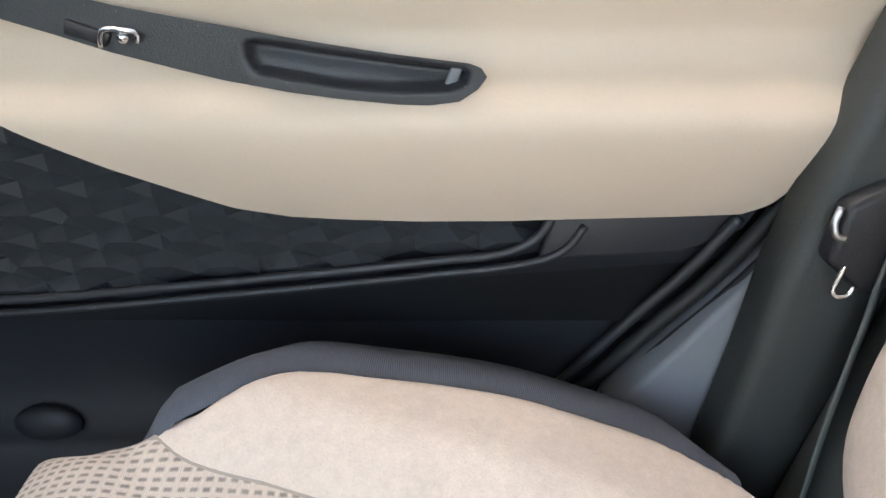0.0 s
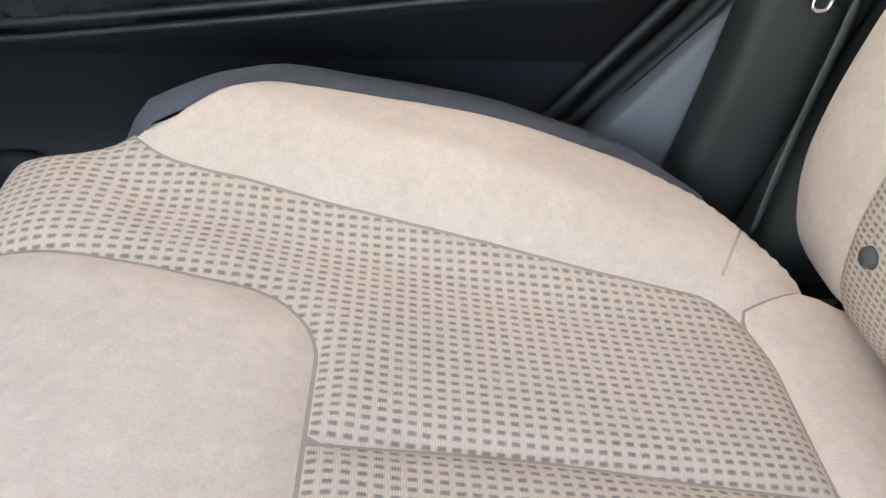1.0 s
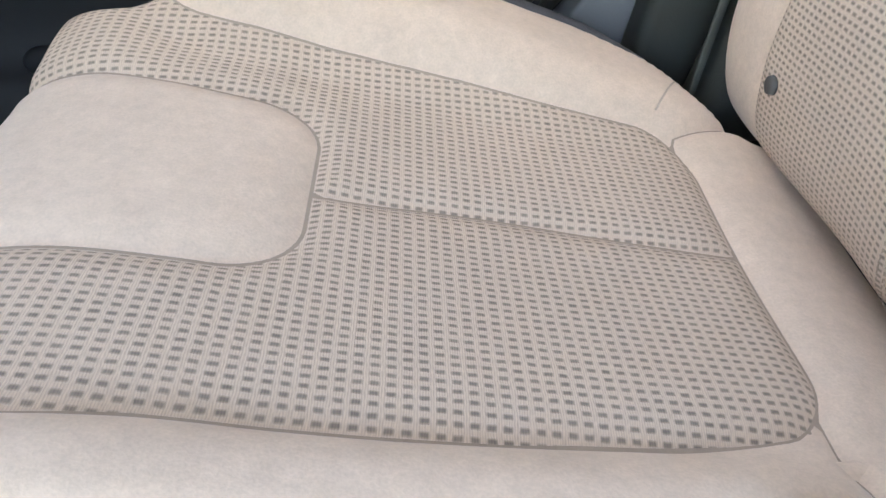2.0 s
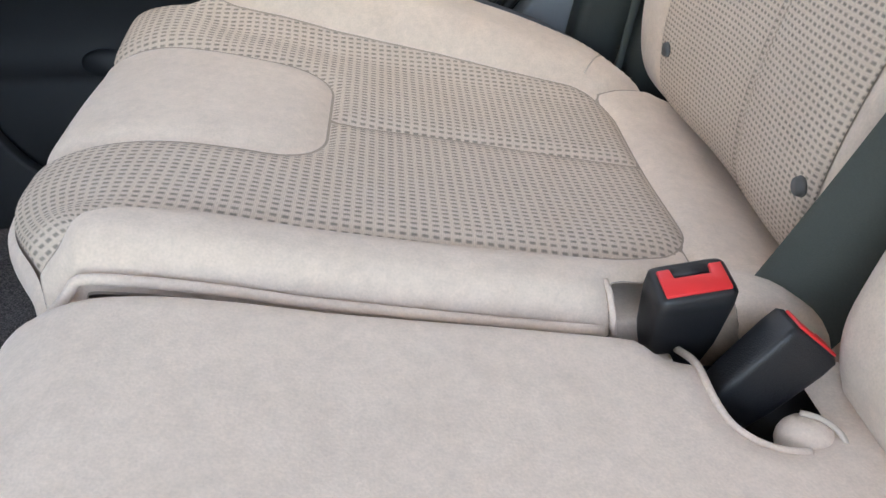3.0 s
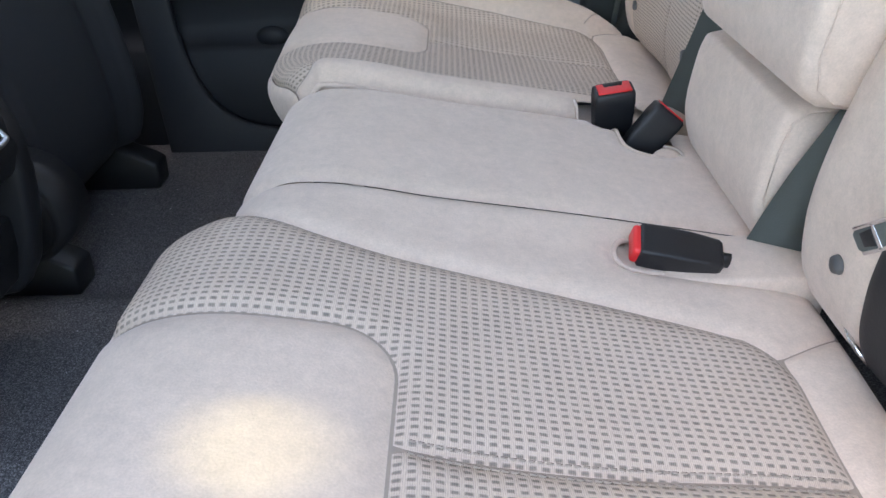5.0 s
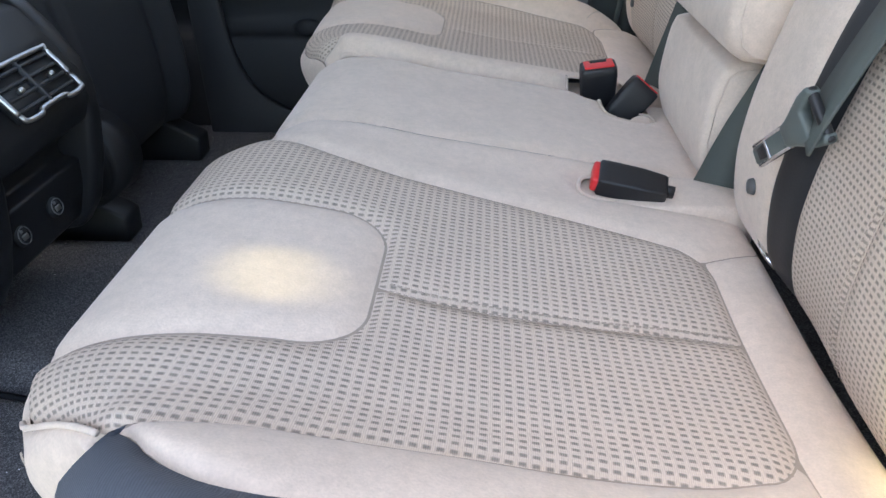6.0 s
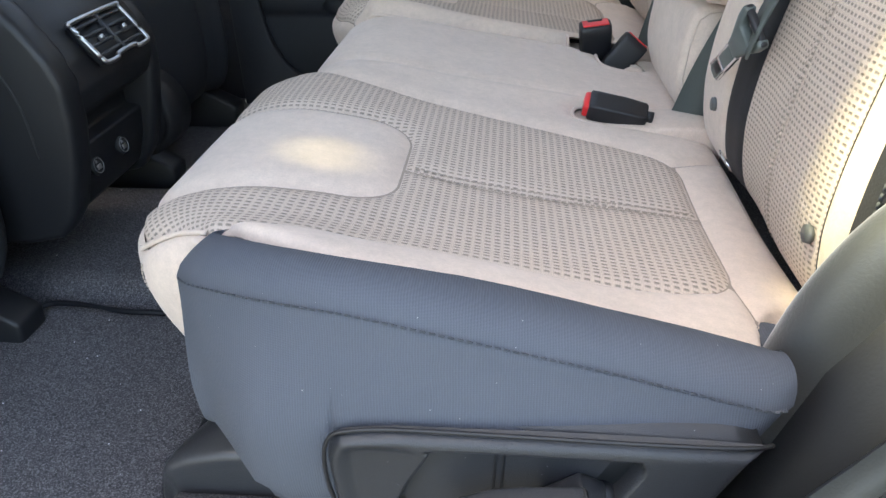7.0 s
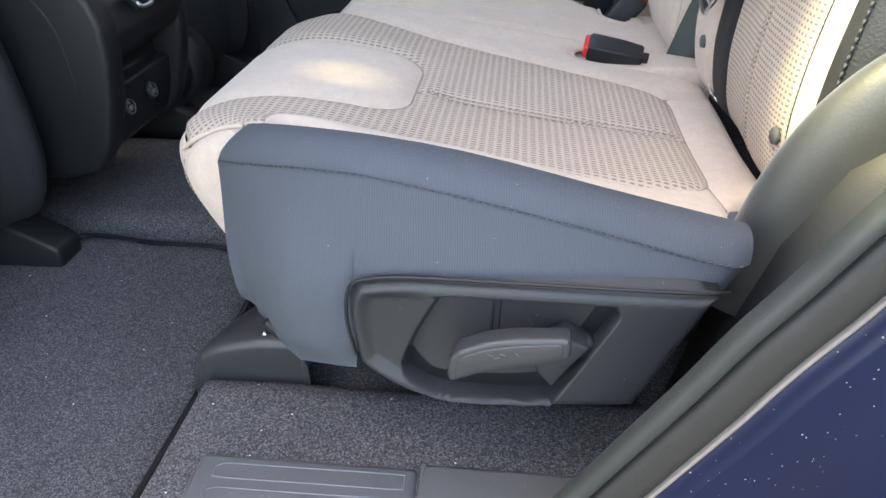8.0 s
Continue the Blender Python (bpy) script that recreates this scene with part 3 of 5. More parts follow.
# ---- grey side of the near cushion ----
XS = [-0.108, -0.102, -0.09, -0.07, -0.05, -0.03, -0.016, -0.009, 0.0, 0.03, 0.06, 0.09, 0.12, 0.15, 0.18, 0.21, 0.235, 0.247, 0.252]
EDGE = [(-0.109, 0.1425, 0.3885), (-0.09, 0.126, 0.395), (-0.05, 0.104, 0.402), (0.0, 0.09, 0.403), (0.05, 0.093, 0.394), (0.1, 0.095, 0.382), (0.15, 0.097, 0.368), (0.2, 0.097, 0.356), (0.24, 0.091, 0.349), (0.252, 0.09, 0.346)]
STITCH = [(-0.133, 0.1215, 0.3675), (-0.118, 0.101, 0.3755), (-0.1, 0.087, 0.381), (-0.05, 0.06, 0.392), (0.0, 0.047, 0.394), (0.05, 0.043, 0.386), (0.1, 0.045, 0.373), (0.15, 0.048, 0.359), (0.2, 0.05, 0.344), (0.24, 0.047, 0.337), (0.252, 0.056, 0.336)]
LOWER = [(-0.133, 0.220), (-0.118, 0.208), (-0.1, 0.208), (-0.07, 0.218), (-0.05, 0.227), (-0.03, 0.236), (-0.016, 0.240), (-0.009, 0.316), (0.0, 0.3165), (0.05, 0.318), (0.1, 0.3165), (0.15, 0.315), (0.2, 0.314), (0.252, 0.312)]


def skew(x):
    """The stitched line starts further forward than the edge above it."""
    return x - 0.025 * smooth01(-0.075, -0.108, x)


def side_rows():
    rows = []
    for k in range(9):
        t = k / 8
        row = []
        for x in XS:
            xs = skew(x)
            (y0, z0), (y1, z1) = lerp_table(EDGE, x), lerp_table(STITCH, xs)
            bulge = math.sin(t * math.pi) ** 0.8 * (0.010 - 0.004 * smooth01(-0.09, -0.108, x))
            row.append((x + (xs - x) * t ** 1.3, y0 + (y1 - y0) * t - bulge * 0.6, z0 + (z1 - z0) * t + bulge - 0.004 * (t == 0) - 0.003 * (t == 1)))
        rows.append(row)
    # flange tucked under the cloth above
    rows.insert(0, [(x, y + 0.022, z - 0.012) for x, y, z in rows[0]])
    low = []
    for k in range(17):
        t = k / 16
        row = []
        for x in XS:
            xs = skew(x)
            (y1, z1), zl = lerp_table(STITCH, xs), lerp_table(LOWER, xs)[0]
            y2 = 0.036 + 0.066 * smooth01(-0.05, -0.133, xs)
            z = z1 + (zl - z1) * t
            deep = z1 - z
            y = y1 + (y2 - y1) * smooth01(0, 0.085, deep) - 0.007 * math.sin(math.pi * min(1.0, deep / 0.15))
            y += 0.02 * smooth01(0.262, 0.225, z) * smooth01(-0.01, -0.06, x) + 0.004 * max(0.0, t - 0.88) * 8 * (x > -0.012)
            # soft hollows where the cover is pulled round the shell
            y += 0.0016 * math.sin(x * 60 + t * 5) * math.sin(math.pi * min(1.0, deep / 0.15)) * smooth01(0.0, -0.08, x)
            shift = 0.010 * t * smooth01(-0.09, -0.133, xs) - 0.018 * t * smooth01(0.19, 0.252, x)
            row.append((xs + shift, y + (0.003 if k == 0 else 0), z))
        low.append(row)
    return rows, low


upper, lower = side_rows()
put("side_roll", sheet_bm(upper), KNIT, bench, "blue-grey knitted roll along the cushion's edge")
put("side_cover", sheet_bm([upper[-1]] + lower[1:]), KNIT, bench, "blue-grey knitted side cover")
# folded ends
put("side_roll_front", sheet_bm([[(r[0][0] + dx, r[0][1] + dy, r[0][2] - dz) for r in upper] for dx, dy, dz in ((0.0, 0.0, 0.0), (0.0005, 0.004, 0.001), (0.005, 0.012, 0.004), (0.018, 0.028, 0.012))]), KNIT, bench)
put("side_cover_front", sheet_bm([[(r[0][0] + dx, r[0][1] + dy, r[0][2] - dy * 0.1) for r in lower[1:]] for dx, dy in ((0.0, 0.0), (-0.001, 0.006), (0.002, 0.014), (0.012, 0.03))]), KNIT, bench)
put("side_cover_rear", sheet_bm([[r[-1] for r in upper + lower[1:]], [(r[-1][0] + 0.002, r[-1][1] + 0.010, r[-1][2] - 0.006) for r in upper + lower[1:]], [(r[-1][0] - 0.004, r[-1][1] + 0.05, r[-1][2] - 0.04) for r in upper + lower[1:]]]), KNIT, bench)
line = [(x, lerp_table(STITCH, x)[0] - 0.0016, lerp_table(STITCH, x)[1] - 0.0005) for x in [-0.124 + 0.0046 * k for k in range(81)]]
put("lower_hem", tube_bm(smooth_line([(-0.116, 0.118, 0.214), (-0.10, 0.110, 0.206), (-0.07, 0.095, 0.213), (-0.045, 0.082, 0.222), (-0.012, 0.070, 0.233)], 24), 0.005, 8), BLACK, bench, "black cord under the side cover's lower edge")
put("stitching", stitches_bm(line, 0.0052, 0.0034, 0.0005), DARK_THREAD, bench, "dark seam thread")

rows = []
for k, (dv, dz) in enumerate(((-0.006, -0.003), (0.0, 0.002), (0.012, 0.002), (0.028, -0.0005), (0.045, -0.008), (0.058, -0.02), (0.065, -0.038), (0.066, -0.09), (0.05, -0.15))):
    row = []
    for n in range(50):
        u = -0.148 + 0.405 * n / 49
        e = lerp_table(OUTER[1], u)[0]
        x, y, z = far_surface(u, e - 0.002)
        end = (0.6 + 0.4 * smooth01(-0.128, -0.08, u)) * smooth01(0.257, 0.21, u)
        row.append((x - 0.03 * k / 8 * smooth01(-0.06, -0.128, u), y + 0.002 + dv * (0.35 + 0.65 * end), z + dz * (0.4 + 0.6 * end) + 0.001 - 0.035 * smooth01(-0.112, -0.148, u)))
    rows.append(row)
put("side_cover", sheet_bm(rows), KNIT, far_seat, "blue-grey knitted side cover")

# plastic shell with a recess and the recline lever
def rounded(points, n):
    """The same outline with its corners drawn softly."""
    return [tuple(p[:2]) for p in smooth_line([(*p, 0.0) for p in points + points[:1]], n)][:-1]


SHELL_LINE = [(0.028, 0.3306), (0.0017, 0.3277), (-0.0081, 0.3231), (-0.0135, 0.3098), (-0.014, 0.2954), (-0.0113, 0.2707), (-0.0056, 0.2555), (0.024, 0.2363), (0.0566, 0.2264), (0.09, 0.2270), (0.1215, 0.2282), (0.165, 0.2305), (0.1803, 0.2323), (0.1877, 0.2365), (0.2128, 0.2919), (0.2249, 0.3195), (0.232, 0.326), (0.2175, 0.3275), (0.165, 0.3289), (0.0938, 0.33)]
RECESS = polygon(rounded([(0.0463, 0.3170), (0.0538, 0.3205), (0.1556, 0.3175), (0.161, 0.317), (0.1654, 0.3127), (0.1612, 0.2985), (0.1288, 0.238), (0.1212, 0.2340), (0.0771, 0.2325), (0.0466, 0.2352), (0.0266, 0.2472), (0.0217, 0.2559), (0.0234, 0.2664), (0.0322, 0.2896)], 54))
PLATE = polygon(rounded([(0.044, 0.33), (0.0335, 0.30), (0.025, 0.274), (0.034, 0.258), (0.052, 0.2495), (0.118, 0.2515), (0.136, 0.276), (0.1555, 0.314), (0.157, 0.33)], 36))
shell_in = polygon(rounded(SHELL_LINE, 60))


def shell_surface(x, z):
    r = RECESS(x, z)
    y = 0.021 - 0.003 * smooth01(0.19, 0.0, x)
    y += 0.006 * smooth01(0.005, 0.016, shell_in(x, z)) * smooth01(0.05, 0.01, x)
    y += smooth01(-0.001, 0.0035, r) * (0.027 - 0.016 * smooth01(-0.0012, 0.0012, PLATE(x, z)))
    y -= 0.004 * smooth01(0.29, 0.22, z)
    return (x, y, z)


bm = panel_bm(shell_surface, shell_in, -0.02, 0.245, 210, 0.22, 0.335, 104, sink=0.010, width=0.003)
put("plastic_shell", bm, SHELL, bench, "dark grained plastic shell with a recess")
put("shell_edge", prism_bm([(x * 0.985 + 0.0015, (z - 0.28) * 0.97 + 0.28) for x, z in SHELL_LINE], "y", 0.034, 0.075), SHELL, bench)
LEVER = [(0.0561, 0.2773), (0.0577, 0.2871), (0.0629, 0.2927), (0.081, 0.3010), (0.0988, 0.3045), (0.1325, 0.3070), (0.1352, 0.3050), (0.1356, 0.2915), (0.1177, 0.2850), (0.0961, 0.2804), (0.0778, 0.2750), (0.059, 0.266), (0.0553, 0.2690)]
lever = put("recline_lever", prism_bm(LEVER, "y", -0.002, 0.014, 0.0032, 3), LEVER_GREY, bench, "black plastic recline lever")
cx, cz = 0.096, 0.2885
bm = prism_bm([(cx + (x - cx) * 0.86, cz + (z - cz) * 0.66 + (x - cx) * 0.06 + 0.0012) for x, z in LEVER], "y", -0.0030, -0.001, 0.0009, 2)
bm.transform(Matrix.Translation(-bench.location))
part("grip_pad", bm, LEVER_GREY, lever, "worn grip face")
for x, z, a in ((0.084, 0.2925, 0.5), (0.088, 0.2905, -0.4), (0.092, 0.2935, 0.2), (0.101, 0.2945, 0.8)):
    bm = box_bm(-0.0019, 0.0019, -0.0002, 0.0002, -0.0003, 0.0003)
    bm.transform(Matrix.Translation(Vector((x, -0.0031, z)) - bench.location) @ Matrix.Rotation(a, 4, "Y"))
    part("scuff", bm, SILL, lever, "pale scuff mark")
put("lever_neck", prism_bm([(0.110, 0.284), (0.1151, 0.2697), (0.1254, 0.2565), (0.1364, 0.2754), (0.148, 0.292), (0.132, 0.300)], "y", 0.009, 0.030, 0.002), SHELL, bench)
bm = bmesh.new()
bmesh.ops.create_cone(bm, cap_ends=True, segments=24, radius1=0.009, radius2=0.008, depth=0.016, matrix=Matrix.Translation((0.146, 0.032, 0.280)) @ Matrix.Rotation(math.pi / 2, 4, "X"))
put("lever_hub", bm, BLACK, bench)
for x in (0.0829, 0.0875):
    rib = [(x + 0.05 * (z - 0.285), shell_surface(x, z)[1] - 0.0002, z) for z in (0.3165, 0.31, 0.30, 0.29, 0.28, 0.272)]
    put("shell_rib", tube_bm(rib, 0.0010, 6), BLACK, bench)
# black cord draws the shadow gap round the shell's top edge
put("shell_gap_line", tube_bm(smooth_line([(-0.0125, 0.026, 0.262), (-0.0155, 0.024, 0.290), (-0.0145, 0.023, 0.312), (-0.0095, 0.023, 0.3248), (0.0015, 0.023, 0.3296), (0.028, 0.023, 0.3324), (0.094, 0.023, 0.3318), (0.165, 0.023, 0.3306), (0.2175, 0.025, 0.3292), (0.234, 0.030, 0.3275)], 70), 0.0013, 8), BLACK, bench, "black cord drawn as the shaded gap between cover and shell")
# black box stands in for the shade between cushion and backrest
put("gap_shade_box", box_bm(0.295, 0.345, 0.12, 0.575, 0.2, 0.262, 0.004), BLACK, bench, "black box painted as the shade inside the gap")
put("cushion_frame", box_bm(-0.06, 0.30, 0.17, 1.25, 0.17, 0.215, 0.01), BLACK, bench, "black underside of the bench")

# ---- backrests ----
BACK = [(0.0, 0.345, 0.285), (0.04, 0.312, 0.315), (0.09, 0.300, 0.365), (0.14, 0.301, 0.415), (0.195, 0.310, 0.47), (0.26, 0.326, 0.533), (0.35, 0.358, 0.617), (0.5, 0.415, 0.755), (0.62, 0.455, 0.868), (0.66, 0.485, 0.905)]


def button(x, y, z, root, r=0.0075):
    bm = bmesh.new()
    bmesh.ops.create_cone(bm, cap_ends=True, segments=24, radius1=r, radius2=r * 0.85, depth=0.004, matrix=Matrix.Translation((x, y, z)) @ Matrix.Rotation(-math.pi / 2, 4, "Y"))
    put("button", bm, DOT, root, "round dark grey button")


def build_back(side):
    y0, y1 = (0.163, 0.556) if side < 0 else (0.835, 1.298)
    c, h = (y0 + y1) / 2, (y1 - y0) / 2
    root = thing("backrest", "beige cloth rear backrest with perforated insert and black sides" if side < 0 else "beige cloth rear backrest with perforated insert and round buttons", "backrest", (0.4, c, 0.3), group="rear backrests")

    def surface(u, v):
        x, z = lerp_table(BACK, u)
        w = abs(v - c) / h
        x += 0.05 * max(0.0, w - 0.72) ** 2.2 * 8 * (1 if (v - c) * side < 0 else 0.6 if side > 0 else 0.3)
        x += 0.006 * (1 - smooth01(0.0, 0.55, w))
        return (x + (0.016 if side > 0 else 0), v + (0.03 * smooth01(0.10, 0.42, u) * max(0.0, (c - v) / h) if side < 0 else 0), z)

    def ins(u, v):
        if side < 0:
            return rounded_box(u, v, -0.2, 0.62, y0 + 0.024, 0.384, 0.02)
        return rounded_box(u, v, -0.2, 0.62, 0.893, 1.200, 0.03)

    mid = 0.288 if side < 0 else 1.012
    def add(nm, keep, material, lb="", **k):
        put(nm, panel_bm(surface, keep, 0.0, 0.66, 110, y0, y1, 70, **k), material, root, lb)

    edge = lambda u, v: h - abs(v - c)
    add("mesh_insert", lambda u, v: min(ins(u, v), v - mid), BACKMESH, "beige cloth with rows of dark woven dashes", sink=0.003, width=0.004)
    add("mesh_insert", lambda u, v: min(ins(u, v), mid - v), BACKMESH, "beige cloth with rows of dark woven dashes", sink=0.003, width=0.004)
    split = 0.432 if side < 0 else 0.862
    add("side_roll", lambda u, v: min(-ins(u, v), edge(u, v), v - (split if side < 0 else c)), CLOTH, sink=0.004, width=0.005)
    if side < 0:
        add("side_roll", lambda u, v: min(-ins(u, v), edge(u, v), c - v), CLOTH, sink=0.004, width=0.005)
        # dark strip of the cover stands in for the lower belt webbing in shade
        add("lap_belt_strip", lambda u, v: min(-ins(u, v), v - c, split - v), DARK, "dark strip in place of the shaded lower belt webbing", sink=0.003, width=0.004)
    else:
        add("side_roll", lambda u, v: min(-ins(u, v), edge(u, v), c - v, v - split), CLOTH, sink=0.004, width=0.005)
        add("side_panel", lambda u, v: min(edge(u, v), split - v), CLOTH, sink=0.004, width=0.005)
    for d in (0.0038, -0.0038):
        run = [Vector(surface(0.01 + 0.6 * k / 80, mid + d)) + Vector((-0.0004, 0, 0)) for k in range(81)]
        put("stitching", stitches_bm(run, 0.0055, 0.003, 0.0003), SEAM, root, "dark taupe seam thread")
    # body behind the cover
    back = [(0.36, 0.29), (0.33, 0.33), (0.33, 0.42), (0.35, 0.53), (0.385, 0.62), (0.44, 0.755), (0.48, 0.87), (0.53, 0.90), (0.60, 0.88), (0.55, 0.70), (0.47, 0.45), (0.44, 0.29)]
    put("back_body", prism_bm([(x + (0.0 if side < 0 else 0.016), z) for x, z in back], "y", y0 + 0.012, y1 - 0.012, 0.006), VINYL if side < 0 else CLOTH, root, "black leatherette side of the backrest" if side < 0 else "")
    for u, v in (((0.094, 0.463), (0.092, 0.196)) if side < 0 else ((0.094, 1.176), (0.10, 0.908))):
        x, y, z = surface(u, v)
        button(x - 0.0015, y, z, root)
    if side < 0:
        seam = [Vector(surface(0.02 + 0.6 * k / 60, y0 + 0.001)) + Vector((0.009, -0.0105, 0)) for k in range(61)]
        put("black_side", sheet_bm([[Vector(surface(0.62 * k / 60, y0 + 0.0005)) + Vector((dx, dy, 0)) for k in range(61)] for dx, dy in ((0.004, 0.002), (0.007, -0.007), (0.017, -0.014), (0.05, -0.032), (0.12, -0.045))]), VINYL, root, "black leatherette side of the backrest")
        put("stitching", stitches_bm(seam, 0.006, 0.004, 0.0008), DARK_THREAD, root)
    return root, surface


near_back, near_back_surface = build_back(-1)
far_back, far_back_surface = build_back(1)

# ---- folded centre armrest and the panel above it ----
def cushion_block(outline, y0, y1, crown, round_end):
    """A soft block from a side outline of (x, z) pairs, a little swollen, with rounded ends."""
    n = 26
    rows = []
    cx = sum(p[0] for p in outline) / len(outline)
    cz = sum(p[1] for p in outline) / len(outline)
    ring = smooth_line([(*p, 0.0) for p in outline + outline[:1]], 72)[:-1]
    for k in range(n + 1):
        t = k / n
        y = y0 + (y1 - y0) * t
        d = min(t, 1 - t) * (y1 - y0)
        e = min(d / round_end, 1.0)
        shrink = 1 - 0.05 * (1 - math.sqrt(max(0.0, 1 - (1 - e) ** 2)))
        rows.append([(cx + (x - cx) * shrink * (1 + crown * math.sin(math.pi * t)), y, cz + (z - cz) * shrink) for x, z, _ in ring])
    bm = sheet_bm(rows, closed=True)
    bm.verts.ensure_lookup_table()
    m = len(ring)
    bm.faces.new([bm.verts[i] for i in range(m)])
    bm.faces.new([bm.verts[n * m + i] for i in range(m)][::-1])
    bmesh.ops.recalc_face_normals(bm, faces=bm.faces[:])
    return bm


arm = thing("middle_seat_back", "beige cloth middle seat back with folded armrest block", "seat back", (0.36, 0.67, 0.3))
put("armrest_block", cushion_block([(0.306, 0.300), (0.293, 0.325), (0.284, 0.36), (0.286, 0.40), (0.292, 0.432), (0.304, 0.441), (0.36, 0.446), (0.41, 0.445), (0.42, 0.43), (0.415, 0.36), (0.40, 0.30), (0.35, 0.292)], 0.574, 0.792, 0.01, 0.012), CLOTH, arm)
put("piping", tube_bm([(0.312, 0.5735, 0.305), (0.299, 0.5735, 0.325), (0.291, 0.5735, 0.36), (0.293, 0.5735, 0.40), (0.299, 0.5735, 0.428), (0.310, 0.5735, 0.436), (0.36, 0.5735, 0.440)], 0.0010, 6), CLOTH, arm)
put("backrest_panel", cushion_block([(0.298, 0.452), (0.283, 0.464), (0.278, 0.49), (0.284, 0.54), (0.31, 0.63), (0.345, 0.72), (0.37, 0.78), (0.40, 0.80), (0.44, 0.79), (0.46, 0.74), (0.44, 0.64), (0.41, 0.50), (0.39, 0.455), (0.34, 0.448)], 0.538, 0.782, 0.006, 0.012), CLOTH, arm)
put("piping", tube_bm([(0.34, 0.5375, 0.452), (0.305, 0.5375, 0.458), (0.292, 0.5375, 0.468), (0.287, 0.5375, 0.49), (0.292, 0.5375, 0.54), (0.317, 0.5375, 0.63), (0.35, 0.5375, 0.71)], 0.0010, 6), CLOTH, arm)

# ---- belt buckles ----
def buckle(at, way, wide, size=1.0, group="belt buckles", length=0.085, wide_button=False, label="black plastic seat belt buckle with a red button"):
    """at: middle of the button's end; way: where that end points; wide: across the button."""
    root = thing("belt_buckle", label, "seat belt buckle", at, group=group)
    z = Vector(way).normalized()
    x = (Vector(wide) - z * Vector(wide).dot(z)).normalized()
    y = z.cross(x)
    m = Matrix((x, y, z)).transposed().to_4x4() @ Matrix.Scale(size, 4)
    rows = []
    shape = [(0.0005, 0.0185, 0.0115), (-0.002, 0.0208, 0.0138), (-0.012, 0.0212, 0.0142), (-0.055, 0.0208, 0.0138), (-length + 0.004, 0.0185, 0.0120), (-length, 0.0165, 0.0105)] if wide_button else [(0.0005, 0.0185, 0.0105), (-0.002, 0.021, 0.0130), (-0.012, 0.0215, 0.0135), (-0.05, 0.020, 0.0125), (-length + 0.006, 0.016, 0.010), (-length, 0.011, 0.007)]
    for k, (d, w, t) in enumerate(shape):
        ring = []
        for a in range(32):
            ang = (a + 0.5) * 2 * math.pi / 32
            ca, sa = math.cos(ang), math.sin(ang)
            p = 0.2 if wide_button else 0.28
            ring.append((w * math.copysign(abs(ca) ** p, ca), t * math.copysign(abs(sa) ** p, sa), d))
        rows.append(ring)
    bm = sheet_bm(rows, closed=True)
    bm.verts.ensure_lookup_table()
    bm.faces.new([bm.verts[i] for i in range(32)][::-1])
    bm.faces.new([bm.verts[160 + i] for i in range(32)])
    bmesh.ops.recalc_face_normals(bm, faces=bm.faces[:])
    bm.transform(m)
    part("buckle_body", bm, BLACK, root)
    red = prism_bm([(-0.0185, -0.011), (0.0185, -0.011), (0.0185, 0.011), (-0.0185, 0.011)], "z", -0.004, 0.008, 0.004, 3) if wide_button else prism_bm([(-0.0172, -0.0095), (0.0172, -0.0095), (0.0172, 0.0075), (0.0105, 0.0075), (0.0095, 0.0015), (-0.0095, 0.0015), (-0.0105, 0.0075), (-0.0172, 0.0075)], "z", -0.004, 0.0022, 0.0006, 2)
    red.transform(m)
    part("release_button", red, RED, root, "bright red release button")
    slot = box_bm(-0.0095, 0.0095, 0.003, 0.0085, -0.002, 0.0014)
    slot.transform(m)
    part("tongue_slot", slot, DARK, root, "dark tongue slot")
    cable = tube_bm([m @ Vector((0, 0, -length - d)) for d in ((-0.004, 0.004, 0.010) if wide_button else (-0.004, 0.01, 0.03))], 0.005, 8, 1.4)
    part("stalk", cable, BLACK, root)
    return root


buckle((0.214, 0.826, 0.3655), (-0.10, -0.25, 1.0), (1.0, 0.05, 0.15), 1.1)
buckle((0.273, 0.797, 0.348), (0.62, 0.10, 0.75), (0.75, -0.1, -0.62), 0.95, label="black plastic seat belt buckle leaning towards the backrest")
buckle((0.180, 0.537, 0.341), (-1.0, 0.12, 0.17), (0.12, 1.0, 0.35), 0.76, length=0.088, wide_button=True, label="black plastic seat belt buckle lying in the cushion slot")

# ---- belts ----
def belt(points, widths, label, material=WEB, name="seat_belt"):
    ob = tagged(part(name, ribbon_bm(smooth_line(points, 24), smooth_line(widths, 24)), material), label, "seat belt")
    return ob


belt([(0.286, 0.563, 0.270), (0.302, 0.558, 0.325), (0.320, 0.551, 0.39), (0.345, 0.542, 0.46), (0.40, 0.53, 0.60)],
     [(0.020, -0.011, 0.003)] * 5, "dark grey-green belt webbing between armrest and backrest")
belt([(0.300, 0.868, 0.270), (0.312, 0.855, 0.33), (0.326, 0.842, 0.40), (0.345, 0.832, 0.48), (0.39, 0.825, 0.62)],
     [(0.022, -0.026, 0.0)] * 5, "dark grey-green belt webbing behind the buckles")


def along_back(u, v, lift):
    x, y, z = near_back_surface(u, v)
    return (x - lift, v, z)


belt([along_back(u, v, l) for u, v, l in ((0.175, 0.372, 0.022), (0.21, 0.370, 0.020), (0.28, 0.372, 0.012), (0.40, 0.376, 0.006), (0.60, 0.38, 0.006))],
     [(0.006, 0.0225, 0.003)] * 5, "grey-green belt webbing hanging over the backrest")

